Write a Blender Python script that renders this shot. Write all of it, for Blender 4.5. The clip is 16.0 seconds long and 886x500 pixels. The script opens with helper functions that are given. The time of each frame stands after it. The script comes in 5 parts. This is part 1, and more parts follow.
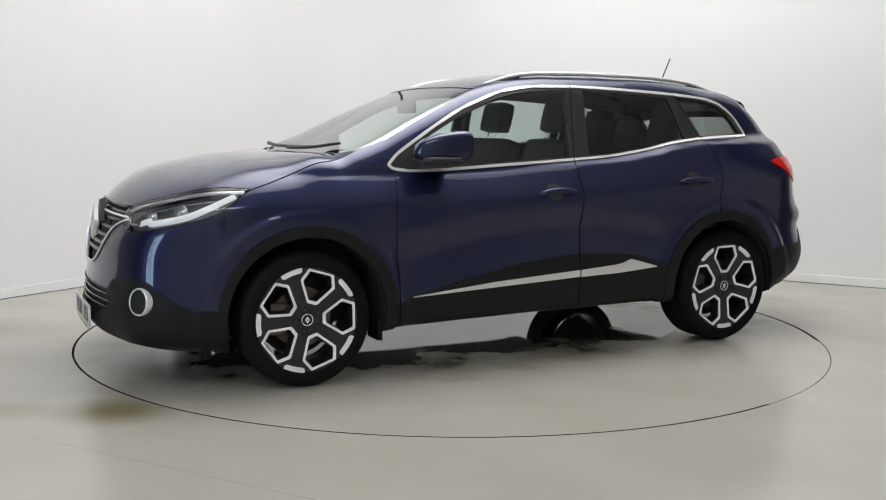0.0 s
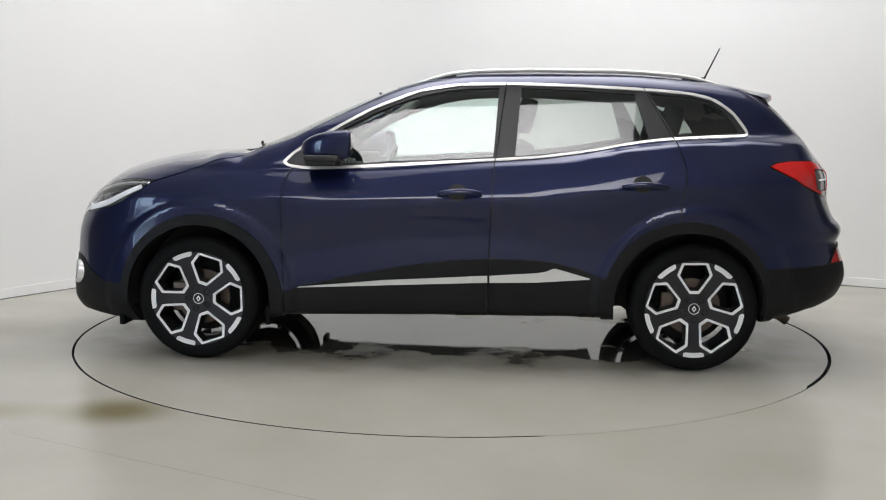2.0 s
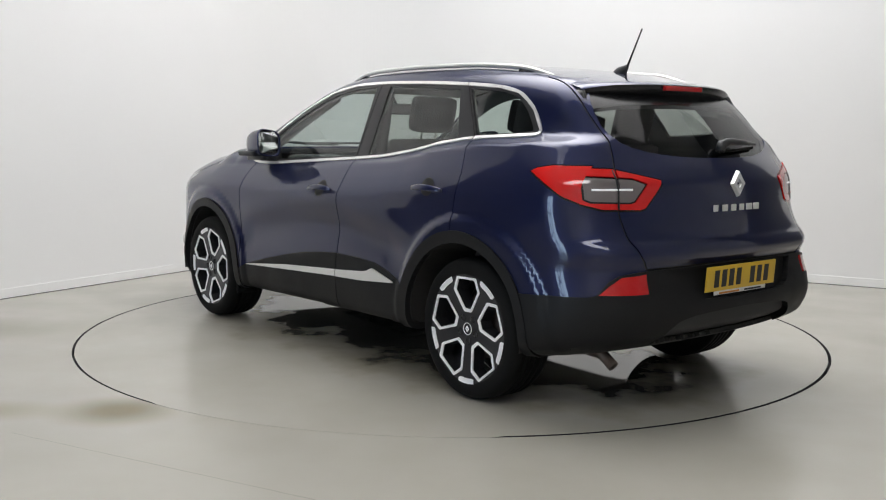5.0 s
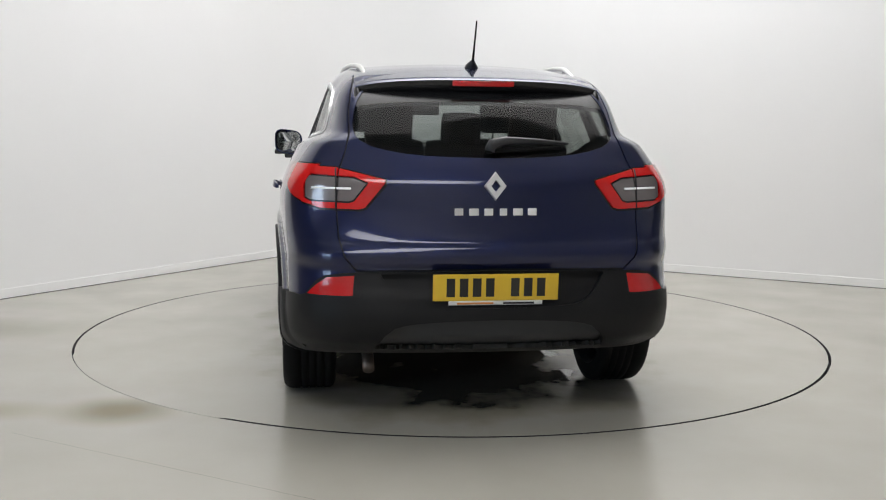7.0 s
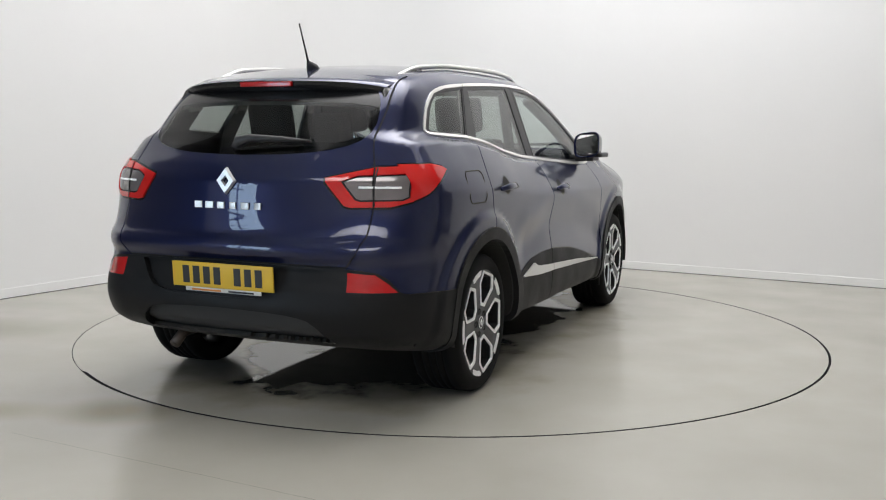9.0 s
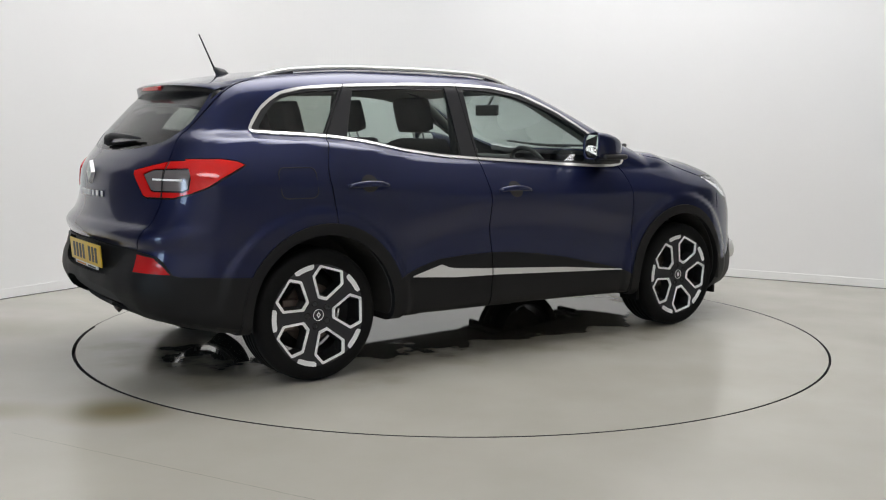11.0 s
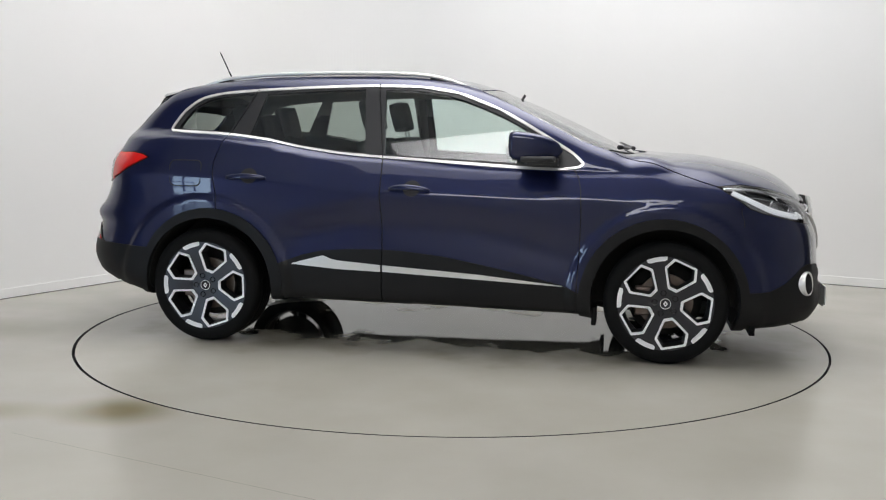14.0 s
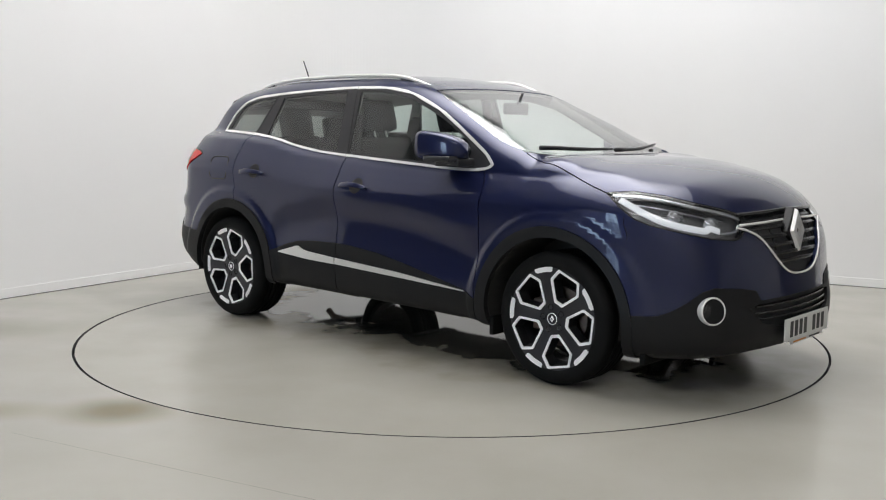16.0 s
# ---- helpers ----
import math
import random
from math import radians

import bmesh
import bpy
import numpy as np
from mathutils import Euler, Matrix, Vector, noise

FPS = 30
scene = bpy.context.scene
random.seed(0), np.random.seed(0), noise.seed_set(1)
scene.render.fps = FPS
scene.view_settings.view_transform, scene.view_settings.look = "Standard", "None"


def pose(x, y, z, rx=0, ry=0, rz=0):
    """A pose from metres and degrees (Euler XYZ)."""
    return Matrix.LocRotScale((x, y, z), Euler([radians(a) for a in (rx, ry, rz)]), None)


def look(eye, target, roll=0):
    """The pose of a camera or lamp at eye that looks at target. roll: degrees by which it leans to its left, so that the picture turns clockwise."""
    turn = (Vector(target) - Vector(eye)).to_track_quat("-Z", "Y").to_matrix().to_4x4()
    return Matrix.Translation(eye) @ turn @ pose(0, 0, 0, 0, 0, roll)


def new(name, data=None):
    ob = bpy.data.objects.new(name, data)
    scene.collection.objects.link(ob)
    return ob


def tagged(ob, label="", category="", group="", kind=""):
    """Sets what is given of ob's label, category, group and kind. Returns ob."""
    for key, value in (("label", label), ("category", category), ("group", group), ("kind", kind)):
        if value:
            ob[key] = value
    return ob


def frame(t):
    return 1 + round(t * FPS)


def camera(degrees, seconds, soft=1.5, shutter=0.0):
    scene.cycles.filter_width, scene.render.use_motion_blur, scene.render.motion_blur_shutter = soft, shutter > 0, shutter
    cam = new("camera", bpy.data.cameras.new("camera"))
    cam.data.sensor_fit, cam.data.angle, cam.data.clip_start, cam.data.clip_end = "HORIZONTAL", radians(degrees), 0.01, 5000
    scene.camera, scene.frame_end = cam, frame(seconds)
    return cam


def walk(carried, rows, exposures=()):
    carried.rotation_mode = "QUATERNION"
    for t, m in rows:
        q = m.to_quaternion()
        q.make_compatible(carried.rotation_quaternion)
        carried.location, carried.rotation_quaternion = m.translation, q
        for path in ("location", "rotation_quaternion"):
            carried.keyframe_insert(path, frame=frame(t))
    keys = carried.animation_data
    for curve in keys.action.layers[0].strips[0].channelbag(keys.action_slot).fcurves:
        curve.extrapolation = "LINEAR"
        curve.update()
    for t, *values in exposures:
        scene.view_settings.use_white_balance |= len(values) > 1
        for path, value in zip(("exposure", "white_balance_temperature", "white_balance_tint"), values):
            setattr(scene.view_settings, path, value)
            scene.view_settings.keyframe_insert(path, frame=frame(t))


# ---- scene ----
from mathutils.bvhtree import BVHTree

# A car turns on a studio turntable; the turntable's middle is the origin.
cam = camera(48.39, 16.0, 1.1)
EYE = (0.0, -6.186, 1.249)
walk(cam, [(0.0, pose(*EYE, 83.107, -0.518, 0.552)), (16.0, pose(*EYE, 83.107, -0.518, 0.552))])
HEADING, TURN_RATE = 207.588, -15.582      # degrees, degrees a second
CAR_X, CAR_Y = -0.015, 0.1455             # the car's middle on the table, in the car's own directions
TABLE_R, PIT_R = 2.250, 2.2635

# ---- world and light ----
world = bpy.data.worlds.new("studio_world")
scene.world = world
world.use_nodes = True
world.node_tree.nodes["Background"].inputs[0].default_value = (0.05, 0.05, 0.055, 1)
world.node_tree.nodes["Background"].inputs[1].default_value = 0.5
scene.view_settings.exposure = -0.12
# ---- the car's outer skin as one smooth closed form: x ahead, y to its left, z up from the floor ----
def curve(v, xs, ys):
    """Smooth monotone curve through knots (xs rising)."""
    xs, ys, v = np.asarray(xs, float), np.asarray(ys, float), np.asarray(v, float)
    h, d = np.diff(xs), np.diff(ys) / np.diff(xs)
    m = np.zeros(len(xs))
    m[1:-1] = np.where(d[:-1] * d[1:] > 0, 2 * d[:-1] * d[1:] / np.where(d[:-1] + d[1:] == 0, 1, d[:-1] + d[1:]), 0)
    m[0], m[-1] = d[0], d[-1]
    i = np.clip(np.searchsorted(xs, v) - 1, 0, len(xs) - 2)
    t = np.clip((v - xs[i]) / h[i], 0, 1)
    a = ys[i] * (1 + 2 * t) * (1 - t) ** 2 + h[i] * m[i] * t * (1 - t) ** 2
    return a + ys[i + 1] * t * t * (3 - 2 * t) + h[i] * m[i + 1] * t * t * (t - 1)


def smax(a, b, k):
    g = np.maximum(k - np.abs(a - b), 0) / k
    return np.maximum(a, b) + g * g * k / 4


def step(a, b, v):
    t = np.clip((v - a) / (b - a), 0, 1)
    return t * t * (3 - 2 * t)


def belt(x):
    return curve(x, (-1.6, -1.2, -0.97, -0.76, -0.51, -0.27, 0.4, 0.9), (1.235, 1.214, 1.185, 1.142, 1.11, 1.093, 1.053, 1.045))


WHEEL_X, WHEEL_Z = 1.323, 0.335


def half_width(x, z):
    zb = belt(x)
    zs = np.where(z < 0.7, z, 0.7 + (z - 0.7) * 0.36 / (zb - 0.7))
    low = curve(zs, (0.15, 0.22, 0.28, 0.36, 0.46, 0.58, 0.68, 0.78, 0.85, 0.885, 0.905, 0.96, 1.01, 1.065, 1.08),
                (0.74, 0.82, 0.862, 0.882, 0.887, 0.882, 0.881, 0.886, 0.889, 0.887, 0.880, 0.850, 0.817, 0.779, 0.773))
    glass = 0.777 - 0.336 * (z - 1.078)
    s = step(1.03, 1.068, zs)
    y = low * (1 - s) + glass * s
    y = y - 0.10 * np.maximum(0, x - 1.05) ** 2 - 0.11 * np.maximum(0, -x - 1.25) ** 2
    y = y - (0.02 * step(-1.2, -1.45, x) + 0.17 * np.maximum(0, -x - 1.35) ** 2) * step(1.02, 1.3, z)
    for wx in (WHEEL_X, -WHEEL_X):       # swelling round the wheel openings
        r = np.hypot(x - wx, z - WHEEL_Z)
        y = y + 0.016 * step(0.550, 0.500, r)
    # a long scoop in the doors that climbs from both arches to the middle
    valley = curve(x, (-0.95, -0.6, -0.3, 0.2, 0.6, 0.95), (0.60, 0.665, 0.72, 0.70, 0.63, 0.55))
    reach = step(-0.93, -0.7, x) * step(0.95, 0.70, x)
    y = y - reach * (0.017 * np.exp(-((z - valley) / 0.085) ** 2) - 0.006 * np.exp(-((z - valley - 0.16) / 0.06) ** 2))
    return y


def top(x, y):
    zc = curve(x, (-2.1, -1.83, -1.7, -1.38, -0.914, -0.5, -0.2, 0.08, 0.26, 0.42, 0.7, 1.0, 1.12, 1.3, 1.5, 1.7, 1.85, 2.0, 2.1, 2.2),
               (1.36, 1.468, 1.497, 1.553, 1.592, 1.598, 1.592, 1.56, 1.517, 1.458, 1.340, 1.195, 1.135, 1.130, 1.120, 1.088, 1.052, 0.988, 0.922, 0.83))
    crown = curve(x, (-2.2, 0.8, 1.2, 1.37, 1.7, 1.95, 2.2), (0.10, 0.10, 0.0, 0.08, 0.14, 0.22, 0.28))
    return zc - crown * y * y - 0.25 * np.maximum(0, y - 0.45) ** 2


def nose(y, z):
    xc = curve(z, (0.15, 0.19, 0.24, 0.32, 0.38, 0.45, 0.52, 0.6, 0.7, 0.78, 0.85, 0.92, 1.0, 1.1),
               (1.9, 2.08, 2.19, 2.228, 2.228, 2.215, 2.205, 2.2, 2.192, 2.18, 2.165, 2.14, 2.10, 2.05))
    return xc - 0.29 * y * y - 2.0 * np.maximum(0, y - 0.6) ** 2


def tail(y, z):
    xc = curve(z, (0.2, 0.28, 0.33, 0.4, 0.5, 0.565, 0.62, 0.68, 0.72, 0.745, 0.775, 0.80, 0.84, 0.9, 1.02, 1.09, 1.15, 1.25, 1.36, 1.5, 1.6),
               (-1.82, -1.97, -2.075, -2.18, -2.215, -2.205, -2.185, -2.172, -2.190, -2.196, -2.188, -2.172, -2.164, -2.160, -2.151, -2.115, -2.065, -1.972, -1.87, -1.74, -1.65))
    low = step(0.95, 0.70, z)
    return xc + (0.33 - 0.17 * low - 0.07 * step(1.1, 1.25, z)) * y * y + (0.4 + 1.6 * low) * np.maximum(0, y - 0.58) ** 2


def under(x):
    return curve(x, (-2.2, -1.9, -1.7, -0.9, 0.85, 1.0, 1.9, 2.2), (0.32, 0.29, 0.27, 0.272, 0.25, 0.23, 0.185, 0.19))


def skin(x, y, z):
    """Below nought inside the body."""
    f = smax(y - half_width(x, z), z - top(x, y), 0.10)
    f = smax(smax(f, x - nose(y, z), 0.20), tail(y, z) - x, 0.11)
    return smax(f, under(x) - z, 0.05)


def skin_normal(p, e=0.004):
    x, y, z = p[:, 0], np.abs(p[:, 1]), p[:, 2]
    g = np.stack([skin(x + e, y, z) - skin(x - e, y, z), skin(x, y + e, z) - skin(x, np.abs(y - e), z), skin(x, y, z + e) - skin(x, y, z - e)], 1)
    g[:, 1] = np.where(y < 0.002, 0, g[:, 1])
    g /= np.linalg.norm(g, axis=1)[:, None] + 1e-9
    g[:, 1] *= np.where(p[:, 1] < 0, -1, 1)
    return g


def meet(eye, way, reach=3.0):
    """Where rays from inside points leave the skin."""
    lo, hi = np.zeros(len(eye)), np.full(len(eye), reach)
    for _ in range(20):
        mid = (lo + hi) / 2
        q = eye + way * mid[:, None]
        inside = skin(q[:, 0], np.abs(q[:, 1]), q[:, 2]) < 0
        lo, hi = np.where(inside, mid, lo), np.where(inside, hi, mid)
    return eye + way * lo[:, None]


def skin_grid(turns=132, along=120, cap=70):
    """Left half of the skin as a grid of points: rows run from front middle to tail."""
    front, back, zf, zr = 1.25, -1.35, 0.60, 0.72
    rows = []
    for k in range(cap):
        rows.append((front, zf, math.radians(90 - 90 * (k + 0.02) / cap)))
    for k in range(along + 1):
        u = k / along
        rows.append((front + (back - front) * u, zf + (zr - zf) * u, 0.0))
    for k in range(1, cap + 1):
        rows.append((back, zr, -math.radians(90 * (k - 0.02) / cap)))
    beta = np.radians(np.linspace(-90, 90, turns + 1))
    eye, way = [], []
    for x, z, a in rows:
        for b in beta:
            eye.append((x, 0, z))
            way.append((math.sin(a), math.cos(a) * math.cos(b), math.cos(a) * math.sin(b)))
    p = meet(np.array(eye), np.array(way))
    return p.reshape(len(rows), turns + 1, 3)
# ---- materials ----
def material(name, colour=(0.5, 0.5, 0.5), rough=0.5, metal=0.0, **more):
    m = bpy.data.materials.new(name)
    m.use_nodes = True
    b = m.node_tree.nodes["Principled BSDF"]
    b.inputs["Base Color"].default_value = (*colour, 1)
    b.inputs["Roughness"].default_value = rough
    b.inputs["Metallic"].default_value = metal
    for key, value in more.items():
        b.inputs[key.replace("_", " ")].default_value = value
    return m


def nodes_of(m):
    return m.node_tree.nodes, m.node_tree.links, m.node_tree.nodes["Principled BSDF"]


def grain(m, scale=200.0, bump=0.1, distance=0.001, spread=0.0, colour=None, detail=4.0, rough=None, coord="Object"):
    """Fine relief, and where asked for a drift of colour and gloss, from noise at two scales."""
    n, l, b = nodes_of(m)
    co = n.new("ShaderNodeTexCoord")
    fine = n.new("ShaderNodeTexNoise")
    fine.inputs["Scale"].default_value, fine.inputs["Detail"].default_value = scale, detail
    l.new(co.outputs[coord], fine.inputs["Vector"])
    if bump:
        bp = n.new("ShaderNodeBump")
        bp.inputs["Strength"].default_value, bp.inputs["Distance"].default_value = bump, distance
        l.new(fine.outputs[0], bp.inputs["Height"])
        l.new(bp.outputs[0], b.inputs["Normal"])
    if colour is not None:
        wide = n.new("ShaderNodeTexNoise")
        wide.inputs["Scale"].default_value, wide.inputs["Detail"].default_value = scale * spread, 5.0
        l.new(co.outputs[coord], wide.inputs["Vector"])
        mix = n.new("ShaderNodeMix")
        mix.data_type = "RGBA"
        mix.inputs[6].default_value, mix.inputs[7].default_value = b.inputs["Base Color"].default_value, (*colour, 1)
        l.new(wide.outputs[0], mix.inputs[0])
        l.new(mix.outputs[2], b.inputs["Base Color"])
        if rough:
            ramp = n.new("ShaderNodeMapRange")
            ramp.inputs[1].default_value, ramp.inputs[2].default_value = 0.3, 0.7
            ramp.inputs[3].default_value, ramp.inputs[4].default_value = rough
            l.new(wide.outputs[0], ramp.inputs[0])
            l.new(ramp.outputs[0], b.inputs["Roughness"])
    return m


PAINT = material("blue_metallic_paint", (0.0102, 0.0148, 0.0560), 0.37, 0.60, Coat_Weight=1.0, Coat_Roughness=0.03, Specular_IOR_Level=0.05)
WALL = grain(material("white_wall_paint", (0.80, 0.80, 0.79), 0.85), 60, 0.05, 0.001, 0.02, (0.77, 0.77, 0.765))
SKIRT = grain(material("white_satin_paint", (0.80, 0.80, 0.79), 0.6), 40, 0.05, 0.001)
FLOOR = grain(material("grey_floor_paint", (0.340, 0.323, 0.280), 0.22), 90, 0.05, 0.001, 0.02, (0.420, 0.402, 0.358), rough=(0.19, 0.26))


def stain(m, x, y, sx, sy, colour, amount):
    """A soft-edged old stain lying at one place."""
    n, l, b = nodes_of(m)
    co, mp, ln, ramp, mix = n.new("ShaderNodeTexCoord"), n.new("ShaderNodeMapping"), n.new("ShaderNodeVectorMath"), n.new("ShaderNodeMapRange"), n.new("ShaderNodeMix")
    mp.vector_type = "TEXTURE"
    mp.inputs["Location"].default_value, mp.inputs["Scale"].default_value = (x, y, 0), (sx, sy, 1)
    ln.operation, mix.data_type = "LENGTH", "RGBA"
    ramp.interpolation_type = "SMOOTHSTEP"
    ramp.inputs[1].default_value, ramp.inputs[2].default_value, ramp.inputs[3].default_value, ramp.inputs[4].default_value = 0.1, 1.0, amount, 0.0
    l.new(co.outputs["Object"], mp.inputs[0])
    l.new(mp.outputs[0], ln.inputs[0])
    l.new(ln.outputs["Value"], ramp.inputs[0])
    l.new(ramp.outputs[0], mix.inputs[0])
    l.new(b.inputs["Base Color"].links[0].from_socket, mix.inputs[6])
    mix.inputs[7].default_value = (*colour, 1)
    l.new(mix.outputs[2], b.inputs["Base Color"])


GREY_ROOM = grain(material("grey_wall_paint", (0.62, 0.62, 0.62), 0.8), 30, 0.05, 0.001)
UNSEEN_DARK_WALL = grain(material("unseen_dark_wall", (0.09, 0.09, 0.095), 0.8), 30, 0.05, 0.001)
GAP_AND_SHADE = material("dark_joint_and_shade", (0.012, 0.012, 0.013), 0.8)
RUBBER = grain(material("black_rubber", (0.005, 0.005, 0.005), 0.7, Specular_IOR_Level=0.14), 300, 0.15, 0.0005, 0.05, (0.008, 0.008, 0.008))
PANEL = material("lamp_diffuser", (0.9, 0.9, 0.9), 0.5, Emission_Color=(1.0, 0.985, 0.99, 1), Emission_Strength=7.5)
n_, l_, b_ = nodes_of(PANEL)
co_, mp_, ln_, fall_ = n_.new("ShaderNodeTexCoord"), n_.new("ShaderNodeMapping"), n_.new("ShaderNodeVectorMath"), n_.new("ShaderNodeMapRange")
mp_.inputs["Scale"].default_value, ln_.operation, fall_.interpolation_type = (1 / 3.1, 1 / 2.3, 0), "LENGTH", "SMOOTHSTEP"
for i_, v_ in ((1, 0.25), (2, 1.15), (3, 7.5), (4, 1.2)):
    fall_.inputs[i_].default_value = v_
for a_, c_ in ((co_.outputs["Object"], mp_.inputs[0]), (mp_.outputs[0], ln_.inputs[0]), (ln_.outputs["Value"], fall_.inputs[0]), (fall_.outputs[0], b_.inputs["Emission Strength"])):
    l_.new(a_, c_)
HOUSING = material("white_steel", (0.7, 0.7, 0.7), 0.4)


# ---- helpers for meshes ----
def mesh_of(name, bm, mat, smooth=True):
    me = bpy.data.meshes.new(name)
    bm.normal_update()
    bm.to_mesh(me)
    bm.free()
    if smooth:
        me.shade_smooth()
    for m in mat if isinstance(mat, (list, tuple)) else (mat,):
        me.materials.append(m)
    return me


def part(name, bm, mat, parent=None, label="", smooth=True, at=None):
    ob = new(name, mesh_of(name, bm, mat, smooth))
    ob.parent = parent
    if at is not None:
        ob.matrix_basis = at
    return tagged(ob, label)


def box(bm, lo, hi, bevel=0.0, m=None):
    r = bmesh.ops.create_cube(bm, size=1)["verts"]
    for v in r:
        v.co = Vector([lo[i] + (v.co[i] + 0.5) * (hi[i] - lo[i]) for i in range(3)])
    if bevel:
        es = list({e for v in r for e in v.link_edges})
        r = bmesh.ops.bevel(bm, geom=es, offset=bevel, segments=2, profile=0.7, affect="EDGES")["verts"]
    if m is not None:
        bmesh.ops.transform(bm, matrix=m, verts=list(set(r)))
    return bm


def lathe(bm, prof, n=48, closed=False):
    """Turn (radius, along) about the y axis."""
    rings = []
    for k in range(n):
        a = 2 * math.pi * k / n
        rings.append([bm.verts.new((r * math.cos(a), y, r * math.sin(a))) for r, y in prof])
    for k in range(n):
        a, b = rings[k], rings[(k + 1) % n]
        for i in range(len(prof) - 1 + closed):
            j = (i + 1) % len(prof)
            bm.faces.new((a[i], a[j], b[j], b[i]))
    return bm


def tube(bm, pts, r, n=8, caps=True):
    """A round bar along points."""
    pts = [Vector(p) for p in pts]
    rings = []
    for i, p in enumerate(pts):
        d = (pts[min(i + 1, len(pts) - 1)] - pts[max(i - 1, 0)]).normalized()
        u = d.orthogonal().normalized() if i == 0 else (u - d * u.dot(d)).normalized()
        w = d.cross(u)
        rr = r[i] if isinstance(r, (list, tuple)) else r
        rings.append([bm.verts.new(p + (u * math.cos(2 * math.pi * k / n) + w * math.sin(2 * math.pi * k / n)) * rr) for k in range(n)])
    for a, b in zip(rings, rings[1:]):
        for k in range(n):
            bm.faces.new((a[k], a[(k + 1) % n], b[(k + 1) % n], b[k]))
    if caps:
        bm.faces.new(rings[0][::-1])
        bm.faces.new(rings[-1])
    return bm
def see_through(name, tint, gloss=0.02, least=0.09):
    """Thin glass: a tinted pane with a mirror gloss that grows towards the edge of view."""
    m = bpy.data.materials.new(name)
    m.use_nodes = True
    n, l = m.node_tree.nodes, m.node_tree.links
    n.remove(n["Principled BSDF"])
    clear, shine, mix, edge_on, power, scale = n.new("ShaderNodeBsdfTransparent"), n.new("ShaderNodeBsdfGlossy"), n.new("ShaderNodeMixShader"), n.new("ShaderNodeLayerWeight"), n.new("ShaderNodeMath"), n.new("ShaderNodeMath")
    clear.inputs[0].default_value = (*tint, 1)
    shine.inputs["Roughness"].default_value = gloss
    edge_on.inputs["Blend"].default_value = 0.5
    power.operation, power.inputs[1].default_value = "POWER", 4.0
    scale.operation, scale.inputs[1].default_value, scale.inputs[2].default_value = "MULTIPLY_ADD", 0.85, least
    l.new(edge_on.outputs["Facing"], power.inputs[0])
    l.new(power.outputs[0], scale.inputs[0])
    l.new(scale.outputs[0], mix.inputs[0])
    l.new(clear.outputs[0], mix.inputs[1])
    l.new(shine.outputs[0], mix.inputs[2])
    l.new(mix.outputs[0], n["Material Output"].inputs[0])
    return m


CLADDING = grain(material("grained_grey_plastic", (0.0065, 0.0065, 0.007), 0.52, Specular_IOR_Level=0.24), 900, 0.25, 0.0006, 0.006, (0.012, 0.012, 0.0125), rough=(0.45, 0.6))
GLOSS_BLACK = material("gloss_black_trim", (0.012, 0.012, 0.013), 0.22)
PILLAR_BLACK = grain(material("satin_black_pillar", (0.022, 0.022, 0.024), 0.38), 500, 0.03, 0.0003)
CHROME_M = grain(material("satin_chrome", (0.92, 0.91, 0.89), 0.26, 0.45), 700, 0.03, 0.0002)
SILVER = grain(material("brushed_silver_trim", (0.80, 0.79, 0.765), 0.33, 0.5), 500, 0.04, 0.0003)
REAR_TINT = see_through("dark_rear_glass", (0.42, 0.44, 0.43), least=0.03)
CLEAR_GLASS = see_through("green_clear_glass", (0.86, 0.95, 0.92))
DARK_GLASS = see_through("tinted_privacy_glass", (0.60, 0.65, 0.62))
SCREEN_GLASS = see_through("windscreen_glass", (0.80, 0.87, 0.84), least=0.24)
LENS_CLEAR = see_through("clear_lamp_cover", (0.90, 0.91, 0.92), least=0.06)
LINER = grain(material("dark_cabin_lining", (0.045, 0.045, 0.046), 0.85), 300, 0.2, 0.001)
HEADLINING = grain(material("grey_headlining", (0.22, 0.22, 0.21), 0.95), 300, 0.2, 0.001)
SEAT_CLOTH = grain(material("charcoal_seat_cloth", (0.03, 0.03, 0.031), 0.9), 400, 0.4, 0.001, 0.05, (0.045, 0.045, 0.046))
UNDER = grain(material("dusty_black_underseal", (0.014, 0.014, 0.014), 0.75), 80, 0.5, 0.004, 0.1, (0.03, 0.028, 0.025))
RED_LENS = material("red_lamp_plastic", (0.62, 0.008, 0.007), 0.12, 0.0, Coat_Weight=0.6, Coat_Roughness=0.03)
RED_DARK = material("deep_red_reflector", (0.48, 0.007, 0.008), 0.18, 0.0, Coat_Weight=0.5, Coat_Roughness=0.05)
SMOKE_LENS = grain(material("smoked_lamp_window", (0.20, 0.175, 0.175), 0.15, 0.3, Coat_Weight=0.6), 120, 0.1, 0.001)
LAMP_INNER = grain(material("grey_lamp_housing", (0.22, 0.22, 0.225), 0.25, 0.5), 200, 0.1, 0.0005)
LAMP_BRIGHT = material("bright_lamp_reflector", (0.85, 0.86, 0.88), 0.12, 0.9)
# plain white plastic; the faint emission is added to make it look brighter
LAMP_WHITE = material("white_guide_added_glow", (0.86, 0.87, 0.88), 0.25, Emission_Color=(0.95, 0.97, 1.0, 1), Emission_Strength=0.2)
ALLOY_DARK = grain(material("anthracite_wheel_paint", (0.040, 0.040, 0.045), 0.30, 0.6), 500, 0.05, 0.0003)
ALLOY_BRIGHT = grain(material("diamond_cut_alloy", (0.96, 0.96, 0.96), 0.40, 0.05), 900, 0.05, 0.0002)
